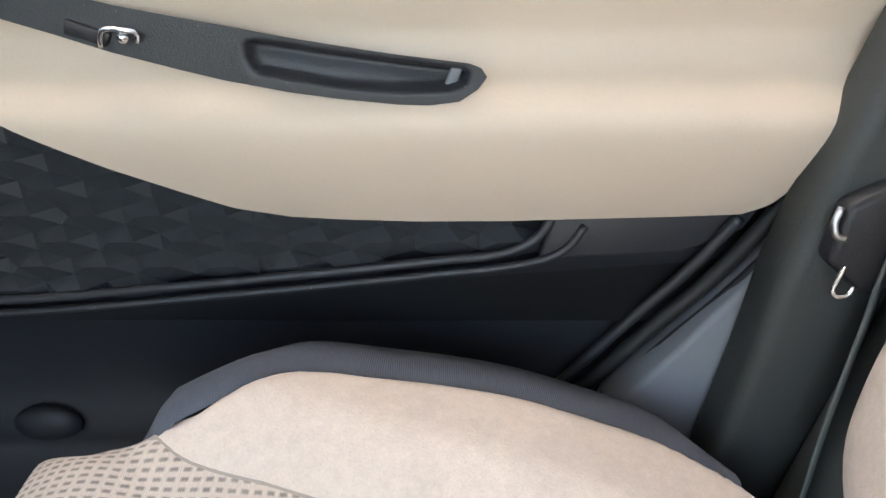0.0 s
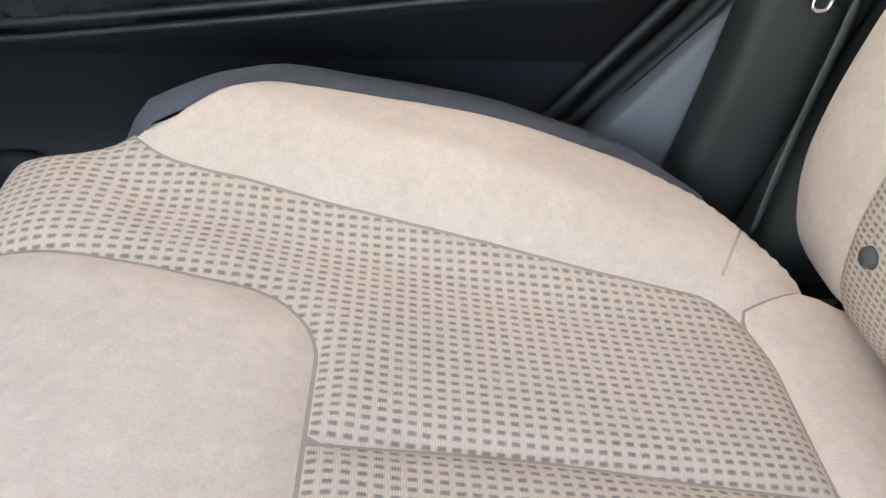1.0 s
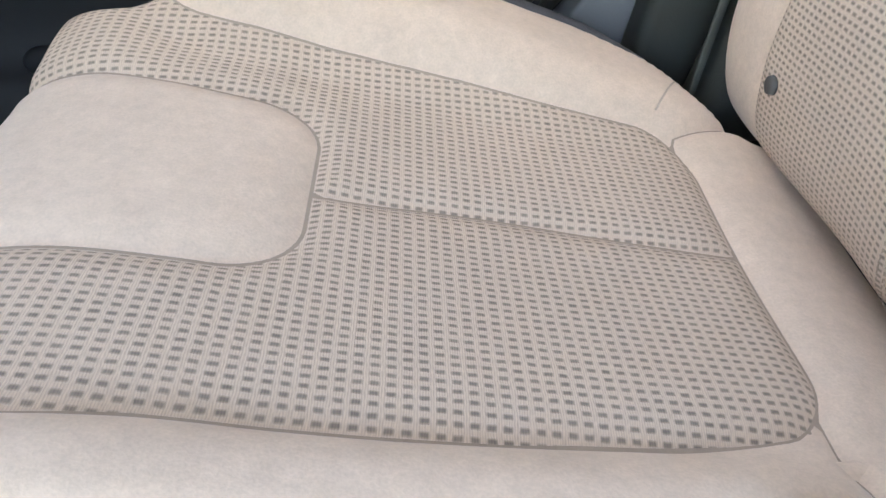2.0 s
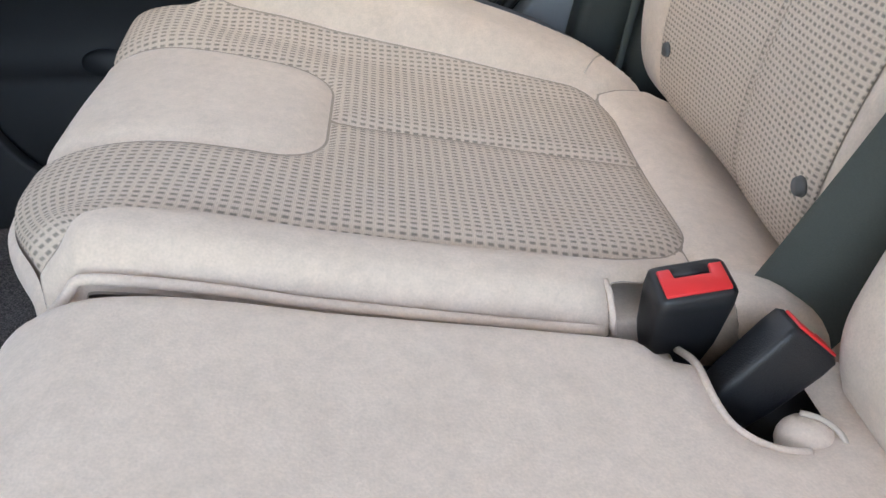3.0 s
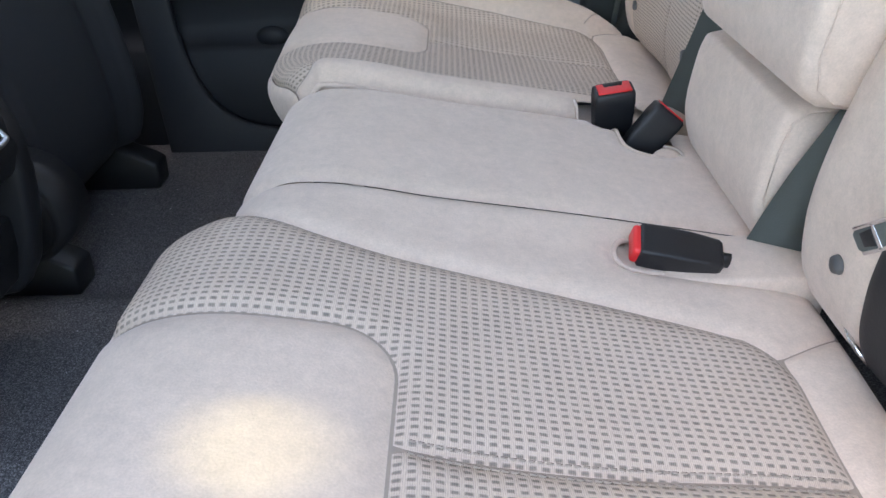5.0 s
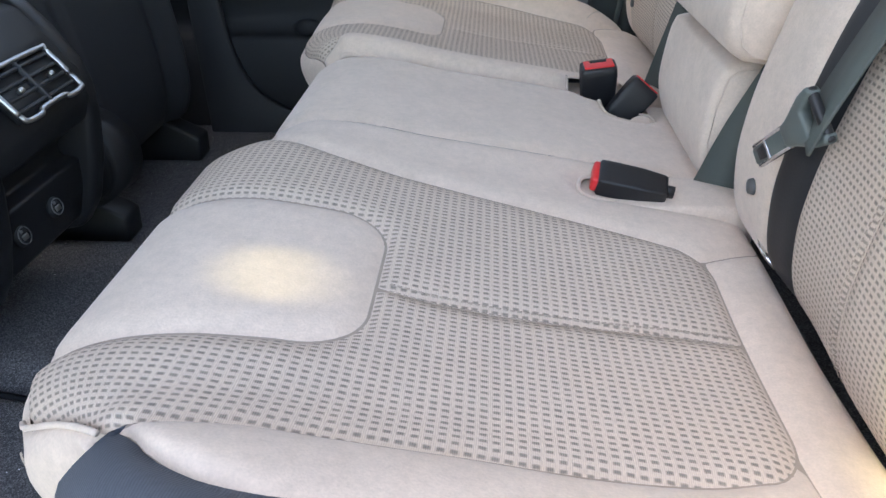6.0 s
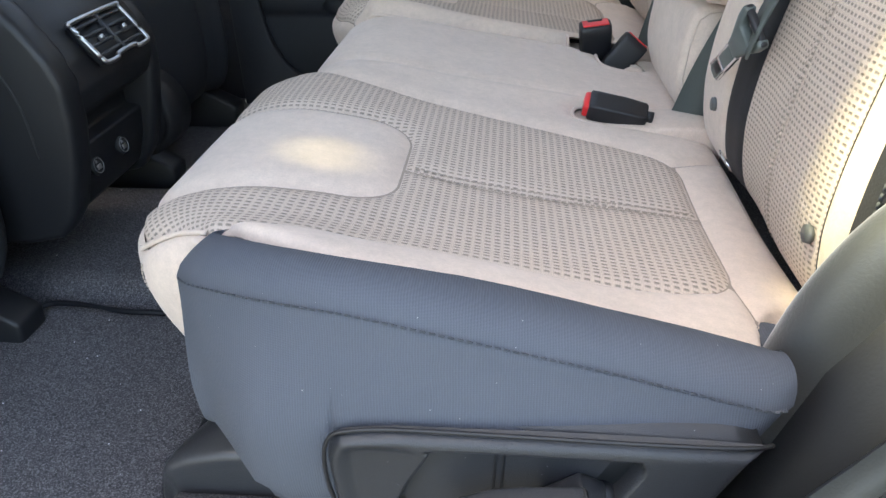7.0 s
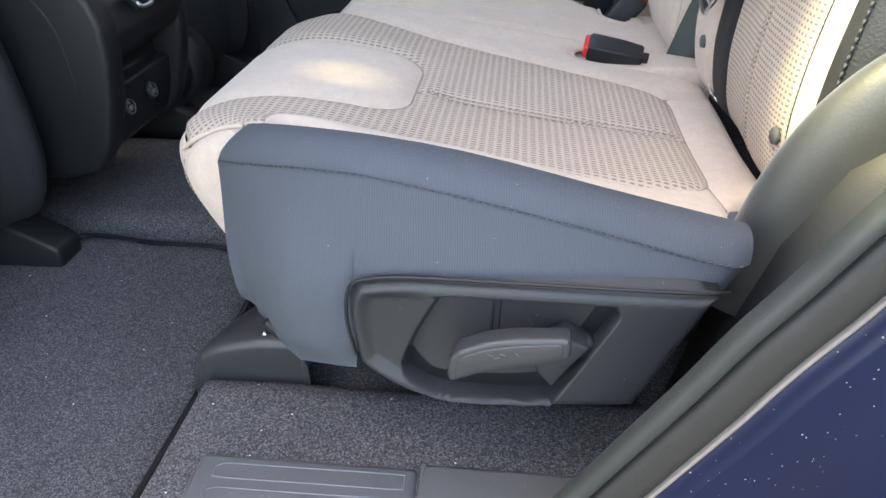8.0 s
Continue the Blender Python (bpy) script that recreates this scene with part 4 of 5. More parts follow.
LATCH_AT, TIP = Vector((0.289, 0.372, 0.462)), Vector((0.281, 0.428, 0.410))
tongue = thing("belt_tongue", "grey-green belt latch with a metal tongue on the webbing", "belt latch", LATCH_AT)
down = (TIP - LATCH_AT).normalized()
face = Vector((-0.62, -0.62, 0.30))
face = (face - down * face.dot(down)).normalized()
across = down.cross(face)
mt = Matrix((across, down, face)).transposed().to_4x4()
mt.translation = LATCH_AT


def on_latch(name, outline, lo, hi, bevel, material, label=""):
    bm = prism_bm(outline, "z", lo, hi, bevel, 2)
    bm.transform(mt)
    return put(name, bm, material, tongue, label)


on_latch("latch_body", [(x * 0.8, y * 0.8 + 0.006) for x, y in [(-0.010, 0.026), (-0.013, 0.014), (-0.024, -0.012), (-0.026, -0.026), (-0.018, -0.030), (-0.011, -0.008), (0.011, -0.008), (0.018, -0.030), (0.026, -0.026), (0.024, -0.012), (0.013, 0.014), (0.010, 0.026)]], -0.0050, 0.0050, 0.0022, LATCH, "moulded grey-green plastic")
on_latch("webbing_bar", [(-0.020, -0.017), (0.020, -0.017), (0.020, -0.011), (-0.020, -0.011)], -0.0035, 0.0035, 0.002, BLACK, "black bar that carries the webbing")
on_latch("tongue_plate", [(-0.0085, 0.024), (0.0085, 0.024), (0.0085, 0.068), (0.005, 0.073), (-0.005, 0.073), (-0.0085, 0.068)], -0.0015, 0.0015, 0.0006, LATCH, "dark metal tongue")
for x in (-0.008, 0.008):
    on_latch("tongue_edge", [(x - 0.0013, 0.026), (x + 0.0013, 0.026), (x + 0.0013, 0.070), (x - 0.0013, 0.070)], -0.0018, 0.0021, 0.0005, CHROME, "bright metal edge")
on_latch("tongue_bar", [(-0.0085, 0.052), (0.0085, 0.052), (0.0085, 0.055), (-0.0085, 0.055)], 0.0012, 0.0021, 0.0003, CHROME)
on_latch("tongue_opening", [(-0.0055, 0.056), (0.0055, 0.056), (0.0045, 0.066), (-0.0045, 0.066)], 0.0012, 0.0022, 0.0003, BLACK)

clip = thing("seat_clip", "small metal bracket at the foot of the backrest", "bracket", (0.312, 0.437, 0.32))
put("bracket_loop", tube_bm([(0.315, 0.455, 0.333), (0.310, 0.447, 0.326), (0.309, 0.437, 0.322), (0.312, 0.428, 0.318), (0.318, 0.422, 0.312)], 0.0022, 8), CHROME, clip)

# ---- far door ----
def door_y(x, z):
    y = lerp_table([(0.40, 1.43), (0.485, 1.400), (0.50, 1.390), (0.53, 1.374), (0.55, 1.3655), (0.562, 1.3625), (0.572, 1.363), (0.585, 1.371), (0.60, 1.382), (0.615, 1.389), (0.628, 1.390), (0.642, 1.384), (0.655, 1.381), (0.675, 1.386), (0.72, 1.41), (0.80, 1.42), (0.90, 1.425)], z)[0]
    return y


CREAM_LINE = polygon([(-0.95, 0.90), (-0.95, 0.66), (-0.6, 0.66), (-0.40, 0.63), (-0.30, 0.598), (-0.252, 0.573), (-0.218, 0.555), (-0.183, 0.536), (-0.146, 0.518), (-0.107, 0.499), (-0.067, 0.489), (-0.027, 0.486), (0.03, 0.484), (0.097, 0.4845), (0.219, 0.489), (0.272, 0.492), (0.290, 0.503), (0.305, 0.53), (0.318, 0.562), (0.33, 0.592), (0.338, 0.62), (0.36, 0.68), (0.42, 0.80), (0.46, 0.90)])
BEZEL = [(-0.50, 0.70), (-0.40, 0.672), (-0.30, 0.652), (-0.231, 0.637), (-0.198, 0.627), (-0.164, 0.616), (-0.12, 0.6045), (-0.093, 0.598), (-0.05, 0.590), (-0.02, 0.586), (0.02, 0.582), (0.04, 0.5815), (0.06, 0.584), (0.072, 0.592), (0.078, 0.600), (0.074, 0.606), (0.066, 0.609), (0.02, 0.6145), (-0.017, 0.620), (-0.05, 0.625), (-0.088, 0.632), (-0.158, 0.645), (-0.25, 0.668), (-0.35, 0.70), (-0.45, 0.73), (-0.5, 0.74)]
bez = polygon(BEZEL)
door = thing("rear_door", "closed rear door with cream leatherette panel and dark lower trim", "car door", (-0.1, 1.43, 0.4))
put("cream_panel", panel_bm(lambda x, z: (x, door_y(x, z), z), lambda x, z: min(CREAM_LINE(x, z), 0.004 - bez(x, z)), -0.95, 0.46, 150, 0.48, 0.90, 60, sink=0.0), CREAM, door, "cream leatherette armrest and door panel")
CUP = polygon([(-0.0788, 0.6225), (-0.0789, 0.6117), (-0.0735, 0.602), (-0.0191, 0.5925), (0.0179, 0.5893), (0.0532, 0.5898), (0.0654, 0.5946), (0.0671, 0.6024), (0.0623, 0.606), (0.0187, 0.6114), (-0.0317, 0.6181), (-0.0707, 0.6240)])


def bezel_y(x, z):
    return (x, 1.368 + 0.020 * smooth01(-0.001, 0.006, CUP(x, z)) - 0.012 * smooth01(0.624, 0.594, z + x * 0.16) * smooth01(-0.001, 0.006, CUP(x, z)), z)


put("handle_bezel", panel_bm(bezel_y, bez, -0.5, 0.085, 300, 0.575, 0.75, 110, sink=0.0), SHELL, door, "dark grey plastic bezel with pull cup")
# pale solid put in for the highlight at the cup's end
put("cup_highlight", prism_bm([(0.048, 0.5885), (0.058, 0.590), (0.062, 0.605), (0.055, 0.606)], "y", 1.376, 1.39, 0.0015), PILLAR, door, "pale piece painted as the highlight in the pull cup")
put("window_switch", prism_bm([(-0.19, 0.628), (-0.165, 0.620), (-0.16, 0.628), (-0.188, 0.637)], "y", 1.364, 1.375, 0.001), BLACK, door, "black window switch")
put("switch_lever", tube_bm(smooth_line([(-0.168, 1.364, 0.620), (-0.163, 1.360, 0.631), (-0.150, 1.359, 0.631), (-0.143, 1.362, 0.629), (-0.144, 1.364, 0.623)], 12), 0.0018, 8), CHROME, door, "bright chrome switch edge")
bm = bmesh.new()
bmesh.ops.create_uvsphere(bm, u_segments=12, v_segments=8, radius=0.004, matrix=Matrix.Translation((-0.152, 1.363, 0.626)))
put("switch_knob", bm, CHROME, door, "bright chrome knob")


def ridge_z(x):
    return lerp_table([(-0.95, 0.375), (-0.305, 0.4108), (-0.165, 0.4238), (-0.028, 0.4385), (0.084, 0.4515), (0.24, 0.464), (0.3, 0.472)], x)[0]


# quilted trim band: raised six-sided facets
bm = bmesh.new()
DX, DZ = 0.052, 0.030
for i in range(-18, 5):
    for j in range(0, 9):
        cx, cz = i * DX + (DX / 2 if j % 2 else 0), 0.41 + j * DZ * 0.75
        if cx > 0.115 or cz > 0.66 or cz < ridge_z(cx) - 0.01:
            continue
        tip = bm.verts.new((cx + 0.010, 1.413, cz + 0.006))
        tip2 = bm.verts.new((cx - 0.012, 1.415, cz + 0.004))
        ring = [bm.verts.new((cx + a, 1.4265, cz + b)) for a, b in ((DX / 2, DZ / 4), (0, DZ / 2), (-DX / 2, DZ / 4), (-DX / 2, -DZ / 4), (0, -DZ / 2), (DX / 2, -DZ / 4))]
        for quad in ((ring[0], ring[1], tip), (ring[1], tip2, tip), (ring[1], ring[2], tip2), (ring[2], ring[3], tip2), (ring[3], ring[4], tip2), (ring[4], tip, tip2), (ring[4], ring[5], tip), (ring[5], ring[0], tip)):
            bm.faces.new(quad)
bmesh.ops.recalc_face_normals(bm, faces=bm.faces[:])
put("quilted_trim", bm, QUILT, door, "dark faceted trim band", False)
put("trim_backing", box_bm(-0.95, 0.32, 1.4265, 1.45, 0.38, 0.90), DARK, door)
# lip under the band, turning up at its end
for d, r in ((0.0, 0.0042), (-0.012, 0.0036)):
    lip = [(x, 1.411, ridge_z(x) - 0.002 + d) for x in [-0.9 + 0.05 * k for k in range(20)]] + [(0.085, 1.411, 0.4495 + d), (0.110 - d * 1.2, 1.411, 0.4570 + d), (0.125 - d * 1.8, 1.411, 0.468 + d), (0.136 - d * 2, 1.411, 0.488 + d)]
    put("trim_lip", tube_bm(smooth_line(lip, 90), r, 8), SHELL, door)
put("upper_trim", prism_bm([(0.125, 0.445), (0.24, 0.452), (0.285, 0.472), (0.30, 0.50), (0.14, 0.50)], "y", 1.412, 1.43, 0.003), SHELL, door, "dark grey trim under the armrest")
rows = []
for x in [-0.95 + 0.025 * k for k in range(51)]:
    top = ridge_z(x) - 0.012
    rows.append([(x, y, z) for y, z in ((1.418, top), (1.422, top - 0.012), (1.44, top - 0.03), (1.445, top - 0.10), (1.44, 0.255), (1.425, 0.250), (1.415, 0.238), (1.42, 0.10), (1.44, 0.0))])
put("lower_panel", sheet_bm(rows), NAVY, door, "dark lower door panel with a pocket")
bm = bmesh.new()
bmesh.ops.create_uvsphere(bm, u_segments=24, v_segments=10, radius=1.0, matrix=Matrix.Translation((-0.325, 1.432, 0.262)) @ Matrix.Diagonal((0.032, 0.012, 0.02, 1)))
put("pocket_rest", bm, NAVY, door, "rounded bottle rest in the door pocket")
put("door_outer", box_bm(-0.95, 0.45, 1.45, 1.55, -0.1, 0.90), BLUE, door, "blue painted outside of the door")

# foot of the far pillar, running into the sill
bm = prism_bm([tuple(p[:2]) for p in smooth_line([(-0.57, 0.55, 0), (-0.52, 0.54, 0), (-0.505, 0.40, 0), (-0.497, 0.27, 0), (-0.475, 0.175, 0), (-0.43, 0.115, 0), (-0.36, 0.085, 0), (-0.2, 0.075, 0), (0.05, 0.072, 0)], 32)] + [(0.05, 0.0), (-0.57, 0.0)], "y", 1.392, 1.412, 0.005, 2)
tagged(part("trim", bm, SILL_TRIM), "blue-grey plastic trim at the foot of the far pillar", kind="structure")

# pillar and seals beside the far door
def curve_band(name, line, radius, material, label, flat=1.0, root=None):
    bm = tube_bm(smooth_line(line, 40), radius, 12, flat)
    if root is None:
        return tagged(part(name, bm, material), label, kind="structure")
    return put(name, bm, material, root, label)


FAR_SEAL = [(0.10, 1.432, 0.20), (0.15, 1.43, 0.275), (0.187, 1.425, 0.325), (0.225, 1.42, 0.375), (0.265, 1.41, 0.43), (0.292, 1.40, 0.478), (0.315, 1.39, 0.53), (0.335, 1.385, 0.585), (0.37, 1.385, 0.67), (0.44, 1.39, 0.82)]
curve_band("door_seal", FAR_SEAL, 0.007, RUBBER, "black rubber door seal")
curve_band("door_seal", [(x + 0.013, y - 0.01, z - 0.008) for x, y, z in FAR_SEAL], 0.006, BLACK, "black rubber door seal")
curve_band("trim", [(x - 0.016, y + 0.004, z + 0.008) for x, y, z in FAR_SEAL[1:6]], 0.005, SHELL, "dark plastic door edge")
bm = prism_bm([(0.165, 0.24), (0.19, 0.315), (0.235, 0.372), (0.285, 0.44), (0.315, 0.50), (0.345, 0.58), (0.40, 0.72), (0.50, 0.90), (0.60, 0.90), (0.50, 0.24)], "y", 1.385, 1.43, 0.006)
tagged(part("trim", bm, PILLAR), "blue-grey plastic trim behind the far door", kind="structure")
far_arch = thing("wheel_arch_trim", "black leatherette trim between far seat and door", "car trim", (0.33, 1.33, 0.35))
bm = prism_bm([(0.236, 0.18), (0.260, 0.30), (0.276, 0.40), (0.284, 0.47), (0.302, 0.55), (0.335, 0.66), (0.50, 0.66), (0.46, 0.18)], "y", 1.335, 1.387, 0.012, 3)
put("arch_cover", bm, OLIVE, far_arch)
put("arch_pad", prism_bm([(0.305, 0.26), (0.335, 0.40), (0.36, 0.50), (0.41, 0.62), (0.52, 0.62), (0.44, 0.26)], "y", 1.265, 1.337, 0.02, 3), OLIVE, far_arch)
belt([(0.318, 1.300, 0.30), (0.328, 1.312, 0.37), (0.340, 1.322, 0.44), (0.352, 1.332, 0.50), (0.385, 1.345, 0.62)], [(0.014, 0.016, -0.004)] * 5, "dark grey-green belt webbing beside the far backrest")
ft = thing("belt_tongue", "dark belt latch with chrome tongue beside the far seat", "belt latch", (0.318, 1.32, 0.48))
put("latch_body", prism_bm([(0.300, 0.49), (0.305, 0.53), (0.335, 0.545), (0.365, 0.52), (0.36, 0.475), (0.33, 0.465)], "y", 1.318, 1.338, 0.006, 3), BLACK, ft)
put("metal_tongue", tube_bm(smooth_line([(0.315, 1.321, 0.497), (0.311, 1.319, 0.482), (0.308, 1.318, 0.470), (0.311, 1.317, 0.466), (0.318, 1.317, 0.467), (0.321, 1.318, 0.473)], 20), 0.0018, 8), CHROME, ft, "chrome tongue edge")
put("latch_ring", tube_bm(smooth_line([(0.302, 1.322, 0.528), (0.299, 1.320, 0.518), (0.301, 1.318, 0.510), (0.307, 1.318, 0.508)], 12), 0.0026, 8), STEEL, ft)

# ---- floor ----
def floor_z(x, y):
    z = 0.035
    z += 0.055 * smooth01(-0.224, -0.204, x) * smooth01(0.9, 0.86, y)
    z += 0.03 * smooth01(0.5, 0.56, y) * smooth01(0.9, 0.84, y) * smooth01(-0.2, -0.3, x)
    z += 0.03 * smooth01(0.168, 0.138, y) * smooth01(-0.226, -0.200, x)
    return z


rng = random.Random(4)
rows = []
for i in range(150):
    x = -1.6 + 2.2 * i / 149
    rows.append([(x, y, floor_z(x, y) + rng.uniform(-0.0006, 0.0006)) for y in [-0.06 + 1.52 * k / 110 for k in range(111)]])
tagged(part("floor", sheet_bm(rows), CARPET), "dark grey carpet on the car floor", kind="structure")
mat_line = polygon([(-1.2, -0.02), (-0.244, -0.02), (-0.242, 0.20), (-0.25, 0.43), (-0.29, 0.475), (-0.36, 0.49), (-0.44, 0.492), (-0.52, 0.505), (-0.56, 0.498), (-0.575, 0.45), (-0.62, 0.425), (-0.72, 0.42), (-1.2, 0.42)])
fm = tagged(part("floor_mat", panel_bm(lambda x, y: (x, y, 0.055), mat_line, -1.2, -0.23, 70, -0.03, 0.52, 40, sink=0.009, width=0.004), CARPET), "dark grey carpet floor mat with bound edge", "floor mat")
edge_pts = [(-0.70, 0.42, 0.050), (-0.62, 0.425, 0.050), (-0.575, 0.45, 0.050), (-0.56, 0.498, 0.050), (-0.52, 0.505, 0.050), (-0.44, 0.492, 0.050), (-0.36, 0.49, 0.050), (-0.29, 0.475, 0.050), (-0.25, 0.43, 0.050), (-0.242, 0.20, 0.050), (-0.244, 0.02, 0.050)]
# black cord binds the mat and paints the shaded gap next to it
part("mat_binding", tube_bm(smooth_line(edge_pts, 60), 0.0048, 8), BLACK, fm, "black bound edge that also draws the dark gap beside the mat")

foot = thing("rail_cover", "black plastic cover over the seat rail on the carpet", "rail cover", (-0.18, 0.18, 0.09))
rows = []
for y, dx, dz in ((0.1515, 0.006, -0.012), (0.150, 0.002, -0.002), (0.1515, 0.0, 0.003), (0.156, 0.0, 0.0065), (0.168, 0.004, 0.009), (0.185, 0.012, 0.011), (0.21, 0.024, 0.012), (0.235, 0.032, 0.008), (0.243, 0.036, -0.02)):
    rows.append([(x + dx, y + 0.012 * smooth01(-0.205, -0.226, x), z + dz * smooth01(0.06, 0.12, z)) for x, z in smooth_line([(-0.228, 0.03), (-0.227, 0.068), (-0.224, 0.095), (-0.213, 0.126), (-0.196, 0.142), (-0.165, 0.151), (-0.137, 0.155), (-0.108, 0.154), (-0.104, 0.142), (-0.108, 0.11)], 36)])
front = [(p[0] + 0.002, p[1] + 0.0008, 0.03) for p in rows[0]]
put("cover_body", sheet_bm([front] + rows), LEVER_GREY, foot)
bm = bmesh.new()
bmesh.ops.create_uvsphere(bm, u_segments=12, v_segments=8, radius=0.0035, matrix=Matrix.Translation((-0.138, 0.158, 0.166)))
put("screw", bm, CHROME, foot, "bright screw head")

# sill plate
sill = thing("sill_plate", "dark grey ribbed plastic sill plate in the door opening", "sill plate", (-0.05, 0.02, 0.1))
put("plate", box_bm(-0.163, 0.0255, -0.075, 0.0455, 0.085, 0.1255, 0.006), SILL, sill)
put("plate_end", box_bm(0.0270, 0.16, -0.075, 0.052, 0.085, 0.1245, 0.006), SILL, sill)
for y in (0.0275, 0.0025):
    ring = smooth_line([(-0.136, y + 0.0075, 0.1257), (-0.06, y + 0.008, 0.1257), (0.008, y + 0.0085, 0.1257), (0.0155, y + 0.005, 0.1257), (0.0155, y - 0.004, 0.1257), (0.008, y - 0.0065, 0.1257), (-0.06, y - 0.007, 0.1257), (-0.136, y - 0.0075, 0.1257), (-0.1435, y - 0.004, 0.1257), (-0.1435, y + 0.004, 0.1257), (-0.136, y + 0.0075, 0.1257)], 80)
    put("plate_groove", tube_bm(ring, 0.0007, 6), PILLAR, sill)

# ---- near body side: arch trim, seals and paint ----
arch = thing("wheel_arch_trim", "black leatherette wheel arch trim beside the near backrest", "car trim", (0.33, 0.06, 0.40))
ARCH = [(0.276, 0.075, 0.26), (0.287, 0.072, 0.32), (0.299, 0.070, 0.365), (0.318, 0.068, 0.405), (0.345, 0.066, 0.435), (0.385, 0.064, 0.458), (0.45, 0.062, 0.475), (0.55, 0.06, 0.48)]
rows = []
for i, p in enumerate(smooth_line(ARCH, 40)):
    q = Vector(smooth_line(ARCH, 40)[min(i + 1, 40)]) - Vector(smooth_line(ARCH, 40)[max(i - 1, 0)])
    q.normalize()
    n = Vector((-q.z, 0, q.x))
    ring = [Vector(p) + Vector((0, dy, 0)) + n * dn for dy, dn in smooth_line([(0.066, -0.03), (0.063, 0.008), (0.056, 0.025), (0.044, 0.033), (0.031, 0.030), (0.021, 0.017), (0.015, -0.004), (0.012, -0.03), (0.011, -0.065), (0.011, -0.12)], 22)]
    rows.append(ring)
put("arch_cover", sheet_bm(rows), SATIN, arch)
put("arch_seam", tube_bm([r[17] + Vector((0, -0.0006, 0)) for r in rows[6:30]], 0.0008, 6), SHELL, arch)
bm = bmesh.new()
bmesh.ops.create_uvsphere(bm, u_segments=20, v_segments=12, radius=1.0, matrix=Matrix.Translation((0.272, 0.125, 0.314)) @ Matrix.Rotation(0.4, 4, "Z") @ Matrix.Diagonal((0.020, 0.032, 0.014, 1)))
put("corner_flap", bm, KNIT, bench, "dark knitted flap at the cushion's rear corner")
put("arch_side", prism_bm([(0.23, 0.10), (0.262, 0.25), (0.282, 0.33), (0.31, 0.39), (0.345, 0.42), (0.42, 0.45), (0.6, 0.46), (0.6, 0.10)], "y", 0.055, 0.14), DARK, arch)
SEAL = [(0.02, -0.03, 0.085), (0.075, -0.03, 0.122), (0.105, -0.03, 0.152), (0.132, -0.03, 0.193), (0.168, -0.03, 0.254), (0.1955, -0.03, 0.301), (0.219, -0.03, 0.344), (0.243, -0.03, 0.382), (0.2705, -0.03, 0.428), (0.32, -0.03, 0.495), (0.42, -0.03, 0.60)]


def band(name, profile, material, label):
    """A strip along the door opening: (out across the opening, sideways) pairs of its cross-section."""
    bm = sheet_bm([smooth_line([(x + 0.83 * d, y + dy, z - 0.55 * d) for x, y, z in SEAL], 60) for d, dy in profile])
    bmesh.ops.recalc_face_normals(bm, faces=bm.faces[:])
    return tagged(part(name, bm, material), label, kind="structure")


band("trim", [(0.22, 0.030), (0.09, 0.030), (0.035, 0.022), (0.010, 0.012), (0.002, 0.006), (0.0, 0.003)], DARK, "dark plastic trim round the door opening")
band("door_seal", [(0.0, 0.003), (0.0008, -0.003), (0.0035, -0.0072), (0.0075, -0.0085), (0.0115, -0.0068), (0.0142, -0.0025), (0.0152, 0.0035), (0.0150, 0.009)], SEAL_RUBBER, "grey-green rubber door seal")
band("trim", [(0.0150, 0.010), (0.0162, 0.010)], RUBBER, "dark groove beside the seal")
band("trim", [(0.0160, 0.010), (0.0164, 0.002), (0.0185, -0.0035), (0.024, -0.0065), (0.033, -0.0075), (0.040, -0.006), (0.0438, -0.001), (0.0442, 0.004)], FLANGE, "brown-grey flange of the door opening")
# narrow pale strip imitates the reflection on the rolled paint edge
band("trim", [(0.0438, 0.002), (0.0446, -0.0035), (0.0462, -0.0048), (0.0476, -0.004), (0.0480, 0.0)], EDGE_GLINT, "pale strip painted as the reflection on the paint's edge")
band("body_jamb", [(0.0476, -0.001), (0.0490, -0.0045), (0.054, -0.0058), (0.0585, -0.0062), (0.0600, -0.0085), (0.0625, -0.0092), (0.10, -0.0105), (0.145, -0.012), (0.152, -0.014), (0.1545, -0.019), (0.160, -0.028), (0.25, -0.04), (0.45, -0.05)], BLUE, "blue painted body edge of the door opening")

# ---- console between the front seats ----
console = thing("centre_console", "black centre console end with air vents and two sockets", "console", (-0.5, 0.65, 0.3))
cheek = [(-0.95, 0.49), (-0.56, 0.478), (-0.50, 0.462), (-0.476, 0.432), (-0.452, 0.392), (-0.443, 0.36), (-0.446, 0.31), (-0.458, 0.25), (-0.478, 0.19), (-0.505, 0.152), (-0.56, 0.14), (-0.95, 0.14)]
for y0, y1 in ((0.512, 0.556), (0.738, 0.772)):
    put("console_cheek", prism_bm(cheek, "y", y0, y1, 0.010, 3), BLACK, console)
put("console_body", prism_bm([(-0.95, 0.488), (-0.56, 0.475), (-0.50, 0.458), (-0.474, 0.425), (-0.448, 0.382), (-0.443, 0.345), (-0.452, 0.318), (-0.50, 0.288), (-0.50, 0.268), (-0.478, 0.262), (-0.484, 0.22), (-0.50, 0.175), (-0.53, 0.15), (-0.95, 0.15)], "y", 0.545, 0.75, 0.004, 2), BLACK, console)
put("console_lid", box_bm(-0.95, -0.53, 0.52, 0.765, 0.485, 0.545, 0.02), VINYL, console, "black leatherette console lid")
put("side_seam", tube_bm(smooth_line([(-0.60, 0.5112, 0.43), (-0.535, 0.5112, 0.405), (-0.505, 0.5112, 0.35), (-0.50, 0.5112, 0.27)], 16), 0.0012, 6), SHELL, console)
